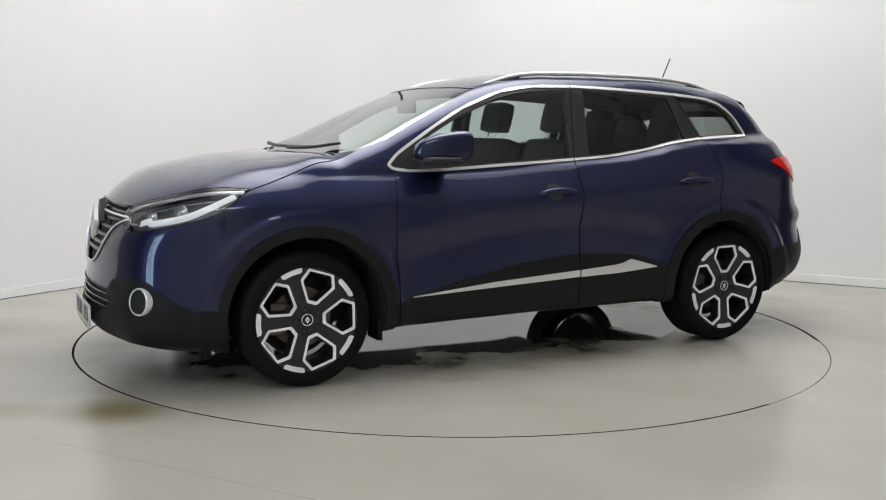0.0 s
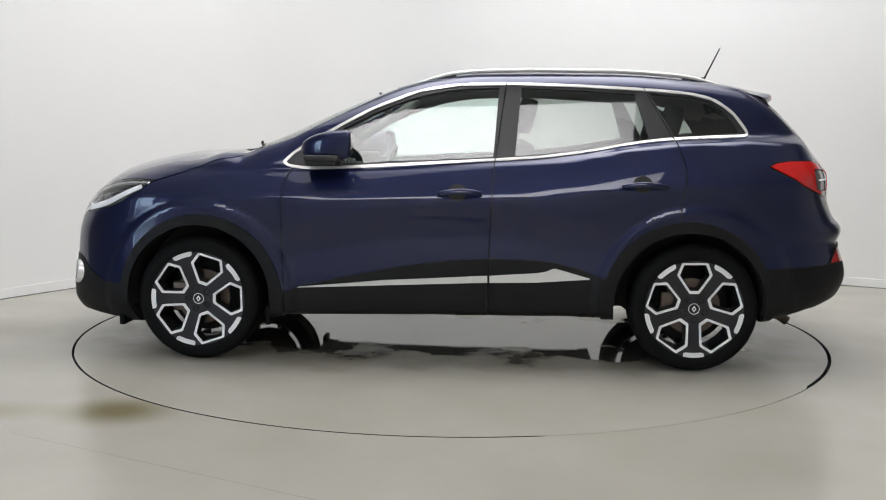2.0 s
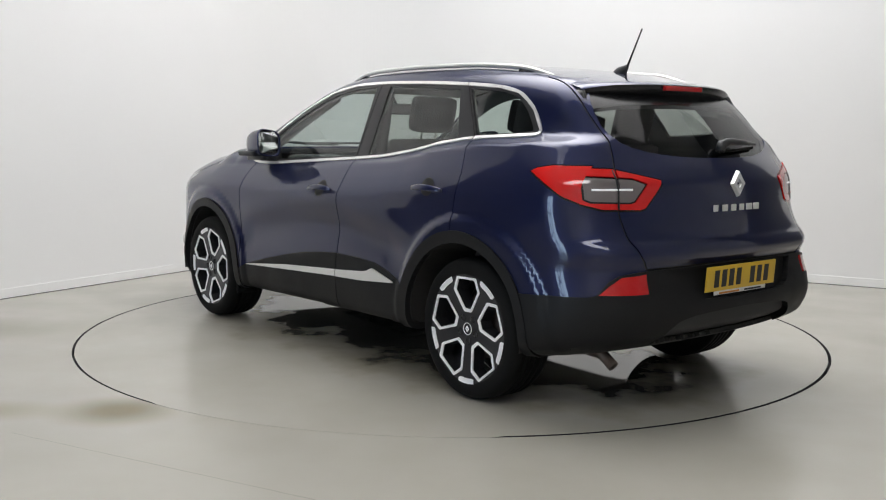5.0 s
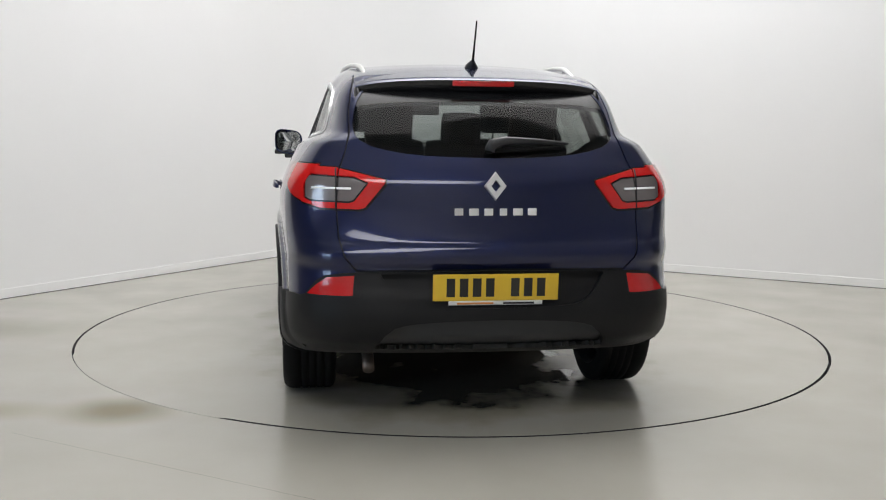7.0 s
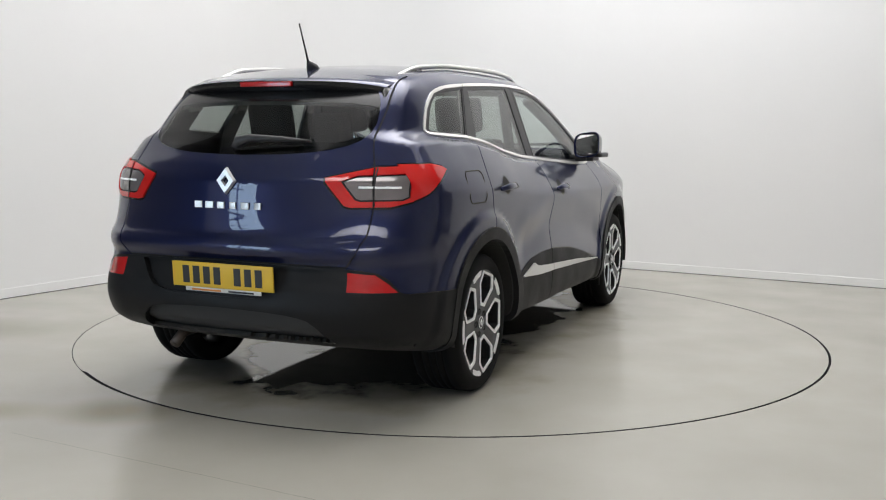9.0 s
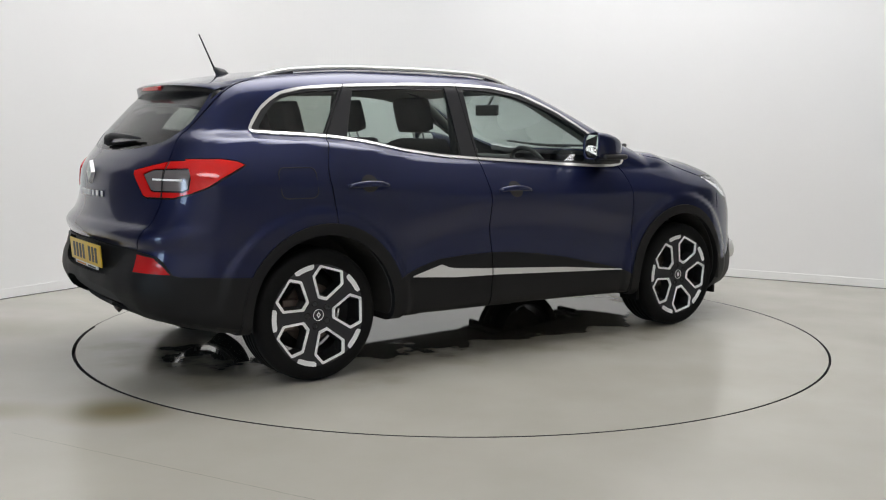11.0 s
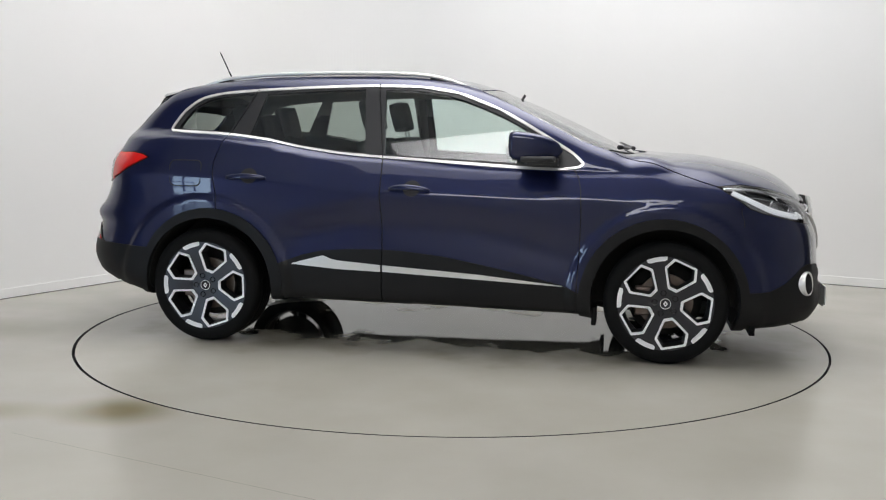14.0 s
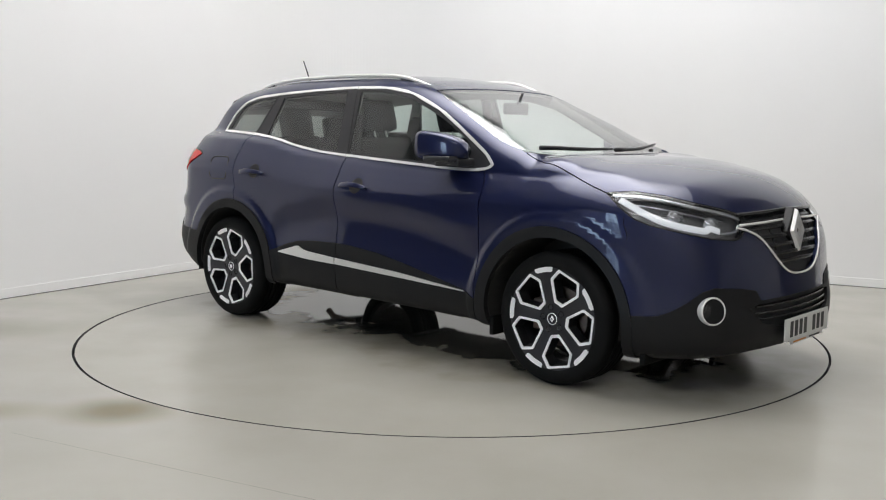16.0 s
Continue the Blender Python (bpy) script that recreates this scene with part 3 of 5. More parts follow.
sk.panel("end", tail_rear, TAIL, ROUND_REAR, (BODY, SEAL))
sk.panel("side", [(-1.690, 1.080), (-1.72, 1.094), (-1.79, 1.105), (-1.94, 1.104), (-1.94, 0.950), (-1.87, 0.982), (-1.81, 1.02), (-1.74, 1.055)], TAIL, FLANK_REAR)
sk.panel("end", inset(tail_clear, -0.007), SEAL, ROUND_REAR, (TAIL,))
sk.panel("end", tail_clear, TAIL_CLEAR, ROUND_REAR, (SEAL,))
# front grille
sk.panel("end", [(0.46, 0.864), (0.24, 0.876), (-0.01, 0.885), (-0.01, 0.577), (0.10, 0.580), (0.182, 0.607), (0.271, 0.682), (0.34, 0.765), (0.46, 0.815)], GRILLE, lambda c: c.x > 1.9, (BODY, BONNET))
# side windows
lower_edge = [(0.868, 1.070), (0.838, 1.048), (0.749, 1.037), (0.571, 1.041), (0.393, 1.051), (-0.271, 1.090), (-0.516, 1.107), (-0.764, 1.141), (-0.983, 1.185), (-1.219, 1.211), (-1.575, 1.226)]
upper_edge = [(-1.600, 1.236), (-1.600, 1.262), (-1.536, 1.352), (-1.476, 1.400), (-1.414, 1.436), (-1.288, 1.464), (-1.051, 1.483), (-0.691, 1.501), (-0.358, 1.510), (-0.070, 1.504), (0.146, 1.470), (0.391, 1.376), (0.572, 1.278), (0.721, 1.190), (0.810, 1.136), (0.865, 1.085)]
outline = rounded(lower_edge + upper_edge)
SIDE_WIN = lambda c: c.y > 0.55 and c.z > 1.0
sk.panel("side", outline, CHROME, SIDE_WIN)
sk.panel("side", inset(lower_edge + upper_edge, 0.0145), PILLAR, SIDE_WIN)
sk.panel("side", rounded([(0.695, 1.066), (0.695, 1.066), (0.39, 1.079), (-0.255, 1.112), (-0.262, 1.12), (-0.283, 1.478), (-0.29, 1.482), (-0.068, 1.474), (0.13, 1.440), (0.38, 1.345), (0.56, 1.252), (0.69, 1.175)]), GLASS_F, SIDE_WIN, (PILLAR,))
sk.panel("side", rounded([(-0.375, 1.118), (-0.375, 1.118), (-0.64, 1.142), (-0.89, 1.176), (-1.082, 1.214), (-1.082, 1.214), (-1.005, 1.452), (-1.005, 1.452), (-0.69, 1.472), (-0.405, 1.484), (-0.405, 1.484)]), GLASS_R, SIDE_WIN, (PILLAR,))
sk.panel("side", rounded([(-1.21, 1.232), (-1.21, 1.232), (-1.545, 1.247), (-1.55, 1.262), (-1.47, 1.366), (-1.39, 1.416), (-1.29, 1.438), (-1.08, 1.456), (-1.08, 1.456)]), GLASS_Q, SIDE_WIN, (PILLAR,))
sk.joint("side", [(-1.213, 1.205), (-1.05, 1.487)], SIDE_WIN)
sk.joint("side", [(-0.268, 1.085), (-0.325, 1.515)], SIDE_WIN)
# joints and bright trims
sk.joint("side", gap_front, SIDE, only=(BODY, DOOR_F, CLAD_F, ARCH_F))
sk.joint("side", gap_mid, SIDE, 0.007)
sk.joint("side", gap_rear, SIDE, only=(BODY, DOOR_R))
sk.joint("plan", [(1.02, 0.70), (1.093, 0.71), (1.164, 0.737), (1.359, 0.755), (1.484, 0.786), (1.62, 0.806)], lambda c: c.z > 0.85)
sk.joint("end", gate[:-1], lambda c: c.x < -1.5, 0.007)
sk.joint("end", [(0.56, 0.678), (-0.01, 0.688)], ROUND_REAR, 0.008)
sk.joint("side", [(1.70, 0.861), (1.70, 0.83), (1.715, 0.79), (1.718, 0.755)], lambda c: c.y > 0.5 and c.x > 1.5, 0.005, (BODY,))
sk.panel("side", [(0.772, 0.412), (0.765, 0.417), (0.3, 0.461), (-0.241, 0.494), (-0.241, 0.458), (0.3, 0.434)], TRIM_F, SIDE, (CLAD_F,))
sk.panel("side", [(-0.252, 0.494), (-0.50, 0.512), (-0.545, 0.520), (-0.588, 0.537), (-0.60, 0.536), (-0.775, 0.489), (-0.775, 0.484), (-0.5, 0.464), (-0.252, 0.457)], TRIM_R, SIDE, (CLAD_R,))
# wheel openings go through
sk.panel("side", circle(1.316, 0.345, 0.395, 48), HOLE, SIDE)
sk.panel("side", circle(-1.292, 0.345, 0.392, 48), HOLE, SIDE)
for wx in (1.316, -1.292):
    sk.panel("side", [(wx - 0.36, 0.05), (wx + 0.36, 0.05), (wx + 0.37, 0.345), (wx - 0.37, 0.345)], HOLE, SIDE)
PANELS = {}
for f in sk.bm.faces:
    PANELS.setdefault(f[sk.lab], []).append(f)


def panel_mesh(name, labels, mat, offset=0.0, thick=0.018, sides=(1,), skirts=True):
    """One mesh of the named panels, lifted by offset along the skin's normal, with turned-in edges; sides: 1 left, -1 right."""
    faces = [f for lab in labels for f in PANELS.get(lab, ())]
    verts = list({v for f in faces for v in f.verts})
    index = {v: i for i, v in enumerate(verts)}
    P = np.array([v.co for v in verts])
    N = skin_normal(P)
    inside = set(faces)
    edge = []
    if skirts:
        for f in faces:
            for l in f.loops:
                e = l.edge
                if sum(g in inside for g in e.link_faces) == 1 and not (abs(e.verts[0].co.y) < 1e-3 and abs(e.verts[1].co.y) < 1e-3):
                    edge.append((index[l.vert], index[l.link_loop_next.vert]))
    co, no, fs = [], [], []
    for s in sides:
        flip = np.array((1, s, 1))
        base = len(co)
        co += list((P + N * offset) * flip)
        no += list(N * flip)
        for f in faces:
            r = [base + index[v] for v in f.verts]
            fs.append(r if s > 0 else r[::-1])
        for a, b in edge:
            k = len(co)
            t = P[b] - P[a]
            w = np.cross(t, N[a])
            w = w / (np.linalg.norm(w) + 1e-12)
            for i, d in ((a, offset), (b, offset), (b, offset - thick), (a, offset - thick)):
                co.append((P[i] + N[i] * d) * flip)
                no.append(w * flip)
            r = [k + 1, k, k + 3, k + 2]
            fs.append(r if s > 0 else r[::-1])
    me = bpy.data.meshes.new(name)
    me.from_pydata([tuple(c) for c in co], [], fs)
    me.shade_smooth()
    me.normals_split_custom_set_from_vertices([tuple(n) for n in no])
    me.materials.append(mat)
    return me


def panel(name, labels, mat, parent, offset=0.0, thick=0.018, sides=(1,), label="", skirts=True):
    ob = new(name, panel_mesh(name, labels, mat, offset, thick, sides, skirts))
    ob.parent = parent
    return tagged(ob, label)
# ---- the car ----
car = new("car")
tagged(car, "dark blue metallic five-door crossover car standing on the turntable", "car")
BOTH = (1, -1)
panel("body", (BODY,), PAINT, car, sides=BOTH, label="dark blue metallic body shell")
panel("bonnet", (BONNET,), PAINT, car, sides=BOTH)
tailgate = panel("tailgate", (GATE,), PAINT, car, sides=BOTH)
panel("underbody", (BELLY,), UNDER, car, sides=BOTH, label="dusty black underbody")
panel("panel_joint", (JOINT,), GAP_AND_SHADE, car, -0.007, 0.012, sides=BOTH)
front_bumper = panel("front_bumper", (LOW_FRONT,), CLADDING, car, 0.004, sides=BOTH, label="grained dark grey plastic lower bumper")
rear_bumper = panel("rear_bumper", (LOW_REAR,), CLADDING, car, 0.006, 0.04, sides=BOTH, label="grained dark grey plastic lower bumper")
panel("diffuser", (DIFFUSER,), CLADDING, rear_bumper, -0.030, 0.03, sides=BOTH)
panel("plate_recess", (RECESS,), CLADDING, rear_bumper, -0.022, 0.02, sides=BOTH)
windscreen = panel("windscreen", (SCREEN,), SCREEN_GLASS, car, -0.003, sides=BOTH, label="clear windscreen", skirts=False)
panel("cowl", (COWL,), PILLAR_BLACK, car, -0.012, 0.03, sides=BOTH, label="black plastic scuttle panel")
panel("rear_window", (REAR_GLASS,), REAR_TINT, tailgate, -0.002, sides=BOTH, label="tinted rear window", skirts=False)
panel("window_band", (REAR_BAND,), GLOSS_BLACK, tailgate, -0.002, sides=BOTH, label="black printed band along the glass", skirts=False)

for s, side in ((1, "left"), (-1, "right")):
    one = (s,)
    door = panel("front_door", (DOOR_F,), PAINT, car, sides=one)
    panel("door_window", (GLASS_F,), CLEAR_GLASS, door, -0.004, sides=one, skirts=False, label="clear front door glass")
    panel("door_cladding", (CLAD_F,), CLADDING, door, 0.005, sides=one, label="grained grey plastic door cladding")
    panel("door_strip", (TRIM_F,), SILVER, door, 0.013, 0.012, sides=one, label="silver door strip")
    door2 = panel("rear_door", (DOOR_R,), PAINT, car, sides=one)
    panel("door_window", (GLASS_R,), DARK_GLASS, door2, -0.004, sides=one, skirts=False, label="tinted rear door glass")
    panel("door_cladding", (CLAD_R,), CLADDING, door2, 0.005, sides=one, label="grained grey plastic door cladding")
    panel("door_strip", (TRIM_R,), SILVER, door2, 0.013, 0.012, sides=one, label="silver door strip with a pointed end")
    panel("quarter_window", (GLASS_Q,), DARK_GLASS, car, -0.004, sides=one, skirts=False, label="small tinted quarter glass")
    panel("window_frame", (CHROME,), CHROME_M, car, 0.006, 0.012, sides=one, label="satin chrome window surround")
    panel("window_pillar", (PILLAR,), PILLAR_BLACK, car, 0.0, sides=one, label="satin black window pillars")
    panel("wheel_arch_trim", (ARCH_F,), CLADDING, car, 0.010, 0.03, sides=one, label="grained grey plastic wheel arch")
    panel("wheel_arch_trim", (ARCH_R,), CLADDING, car, 0.010, 0.03, sides=one, label="grained grey plastic wheel arch")
    tail_lamp = panel("tail_lamp", (TAIL,), RED_LENS, car, 0.006, 0.02, sides=one, label="red tail lamp with a smoked window")
    panel("lamp_window", (TAIL_CLEAR,), SMOKE_LENS, tail_lamp, 0.003, 0.02, sides=one, label="smoked clear lamp window")
    panel("lamp_seal", (SEAL,), GLOSS_BLACK, tail_lamp, -0.002, sides=one, label="black lamp seal")
    panel("headlamp_seal", (SEAL_F,), GLOSS_BLACK, car, -0.002, sides=one, label="black headlamp seal")
    panel("reflector", (REFLECTOR,), RED_DARK, rear_bumper, 0.006, sides=one, label="red rear reflector")
    lamp = panel("headlamp", (LAMP,), LENS_CLEAR, car, 0.003, sides=one, skirts=False, label="clear headlamp with a white light guide")
    panel("lamp_housing", (LAMP,), LAMP_INNER, lamp, -0.05, sides=one, skirts=False)

# cabin lining: the skin drawn inwards, left open at the glass
lining = [k for k in PANELS if k not in (HOLE, GLASS_F, GLASS_R, GLASS_Q, SCREEN, REAR_GLASS, LAMP)]
cabin = panel("cabin_lining", lining, LINER, car, -0.026, sides=BOTH, skirts=False, label="dark cabin lining under a grey headlining")
cabin.data.materials.append(HEADLINING)
for p in cabin.data.polygons:
    p.material_index = int(p.center.z > 1.34)


# ---- points on the skin ----
def on_skin(x=None, y=None, z=None, lift=0.0, s=1):
    """The skin at two given coordinates, found from inside outwards along the third, with its normal."""
    if y is None:
        eye, way = (x, 0.0, z), (0, 1, 0)
    elif x is None:
        eye, way = (1.2, y, z), (1, 0, 0)
    else:
        eye, way = (x, y, 0.8), (0, 0, 1)
    p = meet(np.array([eye]), np.array([way], float))
    n = skin_normal(p)
    q = Vector(p[0] + n[0] * lift)
    return Vector((q.x, q.y * s, q.z)), Vector((n[0][0], n[0][1] * s, n[0][2]))


def lifted(eye, way, lift, s):
    """Many points at once: the skin along one way from inner points, lifted, on the side s; and the normals."""
    p = meet(eye, np.tile(np.array(way, float), (len(eye), 1)))
    n = skin_normal(p)
    q = p + n * np.broadcast_to(np.asarray(lift, float), (len(eye),))[:, None]
    sign = np.broadcast_to(np.asarray(s), (len(eye),))
    return [Vector((a[0], a[1] * k, a[2])) for a, k in zip(q, sign)], [Vector((a[0], a[1] * k, a[2])) for a, k in zip(n, sign)]


def beside(flat, lift, s):
    return lifted(np.array([(x, 0.0, z) for x, z in flat]), (0, 1, 0), lift, s)


def behind(y, z, lift=0.0):
    p = meet(np.array([(-1.2, abs(y), z)]), np.array([(-1.0, 0, 0)]))
    n = skin_normal(p)
    q = Vector(p[0] + n[0] * lift)
    return Vector((q.x, q.y * (1 if y >= 0 else -1), q.z))


def strip(bm, pts, width, thick, up=Vector((0, 0, 1)), normals=None):
    """A flat bar along points: width along up, thick along the normal."""
    rows = []
    for i, p in enumerate(pts):
        d = (pts[min(i + 1, len(pts) - 1)] - pts[max(i - 1, 0)]).normalized()
        n = normals[i] if normals else d.cross(up).normalized()
        u = n.cross(d).normalized()
        w = width[i] if isinstance(width, (list, tuple)) else width
        rows.append([bm.verts.new(p + u * a * w / 2 + n * b * thick) for a, b in ((-1, 0), (-1, 0.7), (-0.7, 1), (0.7, 1), (1, 0.7), (1, 0))])
    for a, b in zip(rows, rows[1:]):
        for k in range(6):
            bm.faces.new((a[k], a[(k + 1) % 6], b[(k + 1) % 6], b[k]))
    bm.faces.new(rows[0][::-1]), bm.faces.new(rows[-1])
    bmesh.ops.recalc_face_normals(bm, faces=bm.faces)
    return bm


# ---- wheels ----
RIM = 0.259


def pocket(k, scale, ang=1.0):
    base = 2 * math.pi * k / 5
    pts = []
    for r, a in ((0.965, 15.0), (0.77, 26.5), (0.33, 16.5), (0.33, -16.5), (0.77, -26.5), (0.965, -15.0)):
        pts.append(Vector((r * RIM * math.sin(radians(a)), r * RIM * math.cos(radians(a)))))
    c = Vector((0, 0.68 * RIM))
    out = []
    for i, p in enumerate(pts):
        q = c + (p - c) * scale
        pre, nxt = c + (pts[i - 1] - c) * scale, c + (pts[(i + 1) % 6] - c) * scale
        for t in (0.10, 0.0, -0.10):
            m = q.lerp(pre, t) if t > 0 else (q.lerp(nxt, -t) if t < 0 else q.lerp((pre + nxt) / 2, 0.03))
            out.append(m)
    ca, sa = math.cos(base), math.sin(base)
    return [Vector((p.x * ca + p.y * sa, -p.x * sa + p.y * ca)) for p in out]


def dish(x, z):
    r = math.hypot(x, z) / RIM
    return 0.006 - 0.020 * max(0.0, 1 - r) ** 1.5


def wheel(name, s, wx, phase):
    """Outer side towards +y before it is turned to its side of the car."""
    root = new("wheel")
    root.parent = car
    root.matrix_basis = pose(wx, s * 0.862, WHEEL_Z, 0, 0, 0 if s > 0 else 180) @ pose(0, 0, 0, 0, phase * (-1 if s > 0 else -1), 0)
    tagged(root, "black tyre on an anthracite and diamond-cut alloy wheel")
    bm = bmesh.new()
    prof = [(0.252, 0.004), (0.262, 0.010), (0.275, 0.012), (0.292, 0.014), (0.296, 0.0125), (0.300, 0.0125), (0.313, 0.008), (0.324, -0.003), (0.331, -0.016), (0.3335, -0.03)]
    for g in (-0.07, -0.105, -0.14, -0.175):
        prof += [(0.3345, g + 0.006), (0.328, g + 0.004), (0.328, g - 0.004), (0.3345, g - 0.006)]
    prof += [(0.3335, -0.205), (0.326, -0.222), (0.30, -0.232), (0.25, -0.225)]
    lathe(bm, prof, 96)
    bmesh.ops.recalc_face_normals(bm, faces=bm.faces)
    part("tyre", bm, RUBBER, root, "worn black rubber tyre")
    # spoked face with five pockets
    bm = bmesh.new()
    loops = [[Vector((RIM * math.sin(2 * math.pi * k / 90), RIM * math.cos(2 * math.pi * k / 90))) for k in range(90)]]
    loops += [pocket(k, 1.0) for k in range(5)]
    es = []
    for lp in loops:
        vs = [bm.verts.new((p.x, 0, p.y)) for p in lp]
        es += [bm.edges.new((a, b)) for a, b in zip(vs, vs[1:] + vs[:1])]
    bmesh.ops.triangle_fill(bm, edges=es, use_beauty=True, use_dissolve=False)
    for v in bm.verts:
        v.co.y = dish(v.co.x, v.co.z)
    for f in bm.faces:
        f.normal_update()
        if f.normal.y < 0:
            f.normal_flip()
    lathe(bm, [(RIM, 0.006), (0.262, 0.002), (0.258, -0.02), (0.235, -0.035), (0.225, -0.10), (0.235, -0.20), (0.25, -0.225)], 64)
    part("rim", bm, ALLOY_DARK, root, "anthracite alloy rim", smooth=False)
    for k in range(5):
        a, b, c = pocket(k, 1.03), pocket(k, 0.865), pocket(k, 0.76)
        bm = bmesh.new()
        lift = lambda pts, d: [bm.verts.new((p.x, dish(p.x, p.y) + d, p.y)) for p in pts]
        A, A2, B2, B = lift(a, -0.001), lift(a, 0.004), lift(b, 0.003), lift(b, -0.006)
        for r, q in ((A, A2), (A2, B2), (B2, B)):
            for i in range(len(r)):
                j = (i + 1) % len(r)
                bm.faces.new((r[i], r[j], q[j], q[i]))
        bmesh.ops.recalc_face_normals(bm, faces=bm.faces)
        part("pocket_edge", bm, ALLOY_BRIGHT, root, "bright diamond-cut pocket edge", smooth=False)
        bm = bmesh.new()
        rows = []
        for t in range(6):
            pts = [p.lerp(q, t / 5) for p, q in zip(b, c)]
            rows.append([bm.verts.new((p.x, dish(p.x, p.y) - 0.004 - 0.055 * (t / 5) - 0.002 * (t % 2), p.y)) for p in pts])
        for r, q in zip(rows, rows[1:]):
            for i in range(len(r)):
                j = (i + 1) % len(r)
                bm.faces.new((r[i], r[j], q[j], q[i]))
        bmesh.ops.recalc_face_normals(bm, faces=bm.faces)
        part("pocket_wall", bm, POCKET_BLACK, root, smooth=False)
        bm = bmesh.new()
        rows = []
        for i in range(9):
            an = 2 * math.pi * (k + 0.5) / 5 + radians(-12.5 + 25 * i / 8)
            r0 = 0.90 if 0 < i < 8 else 0.93
            rows.append([bm.verts.new((r * RIM * math.sin(an), h, r * RIM * math.cos(an))) for r, h in ((r0, 0.0), (r0, 0.0095), (0.995, 0.0105), (1.0, 0.002))])
        for r, q in zip(rows, rows[1:]):
            for i in range(3):
                bm.faces.new((r[i], r[i + 1], q[i + 1], q[i]))
        bmesh.ops.recalc_face_normals(bm, faces=bm.faces)
        part("rim_flash", bm, ALLOY_BRIGHT, root, "bright diamond-cut rim flash", smooth=False)
        an = 2 * math.pi * (k + 0.5) / 5
        bm = bmesh.new()
        lathe(bm, [(0.0165, 0.0), (0.0155, 0.002), (0.0125, 0.001), (0.011, -0.010), (0.008, -0.006), (0.0005, -0.006)], 16)
        part("wheel_bolt", bm, GLOSS_BLACK, root, at=pose(0.058 * math.sin(an), dish(0.345 * RIM, 0) + 0.0025, 0.058 * math.cos(an)))
    bm = bmesh.new()
    lathe(bm, [(0.0305, -0.004), (0.030, 0.004), (0.027, 0.0055), (0.026, 0.004), (0.0005, 0.005)], 32)
    part("hub_cap", bm, ALLOY_DARK, root, at=pose(0, dish(0.345 * RIM, 0), 0))
    bm = bmesh.new()
    lathe(bm, [(0.0295, 0.004), (0.029, 0.0065), (0.0265, 0.0065), (0.026, 0.004)], 32)
    diamond(bm, 0.0125, 0.017, 0.006, 0.0085, 0.45)
    part("hub_emblem", bm, ALLOY_BRIGHT, root, at=pose(0, dish(0.345 * RIM, 0), 0) @ pose(0, 0, 0, 0, phase, 0))
    bm = bmesh.new()
    lathe(bm, [(0.05, -0.06), (0.075, -0.06), (0.08, -0.085), (0.15, -0.085), (0.15, -0.11), (0.06, -0.11)], 48)
    part("brake_disc", bm, IRON, root, "worn iron brake disc", smooth=False)
    bm = bmesh.new()
    box(bm, (0.075, -0.125, -0.08), (0.165, -0.062, 0.08), 0.012)
    part("brake_caliper", bm, IRON, root, at=pose(0, 0, 0, 0, phase, 0))
    bm = bmesh.new()
    lathe(bm, [(0.0005, -0.13), (0.10, -0.13), (0.2, -0.16)], 32)
    part("wheel_hub", bm, UNDER, root)
    return root


def diamond(bm, w, h, y0, y1, hole=0.45):
    """An upright lozenge ring facing +y."""
    o = [(0, h), (w, 0), (0, -h), (-w, 0)]
    i = [(a * hole, b * hole) for a, b in o]
    O0, O1 = [bm.verts.new((a, y0, b)) for a, b in o], [bm.verts.new((a * 0.9, y1, b * 0.9)) for a, b in o]
    I1, I0 = [bm.verts.new((a, y1, b)) for a, b in i], [bm.verts.new((a, y0, b)) for a, b in i]
    for A, B in ((O0, O1), (O1, I1), (I1, I0)):
        for k in range(4):
            bm.faces.new((A[k], A[(k + 1) % 4], B[(k + 1) % 4], B[k]))
    return bm


wheel("wheel", 1, WHEEL_X, 17)
wheel("wheel", 1, -WHEEL_X, -1)
wheel("wheel", -1, WHEEL_X, 24)
wheel("wheel", -1, -WHEEL_X, 17)
for s in BOTH:
    for cx, r in ((1.316, 0.398), (-1.292, 0.395)):
        bm = bmesh.new()
        rows = []
        for k in range(33):
            a = radians(-9 + 198 * k / 32)
            rows.append([bm.verts.new((cx + r * math.cos(a), s * y, 0.345 + r * math.sin(a))) for y in (0.905 - 0.03, 0.8, 0.56)])
        hub = bm.verts.new((cx, s * 0.56, 0.345))
        for a, b in zip(rows, rows[1:]):
            bm.faces.new((a[0], a[1], b[1], b[0])), bm.faces.new((a[1], a[2], b[2], b[1])), bm.faces.new((a[2], hub, b[2]))
        part("wheel_well", bm, UNDER, car, "black wheel well liner", smooth=False)


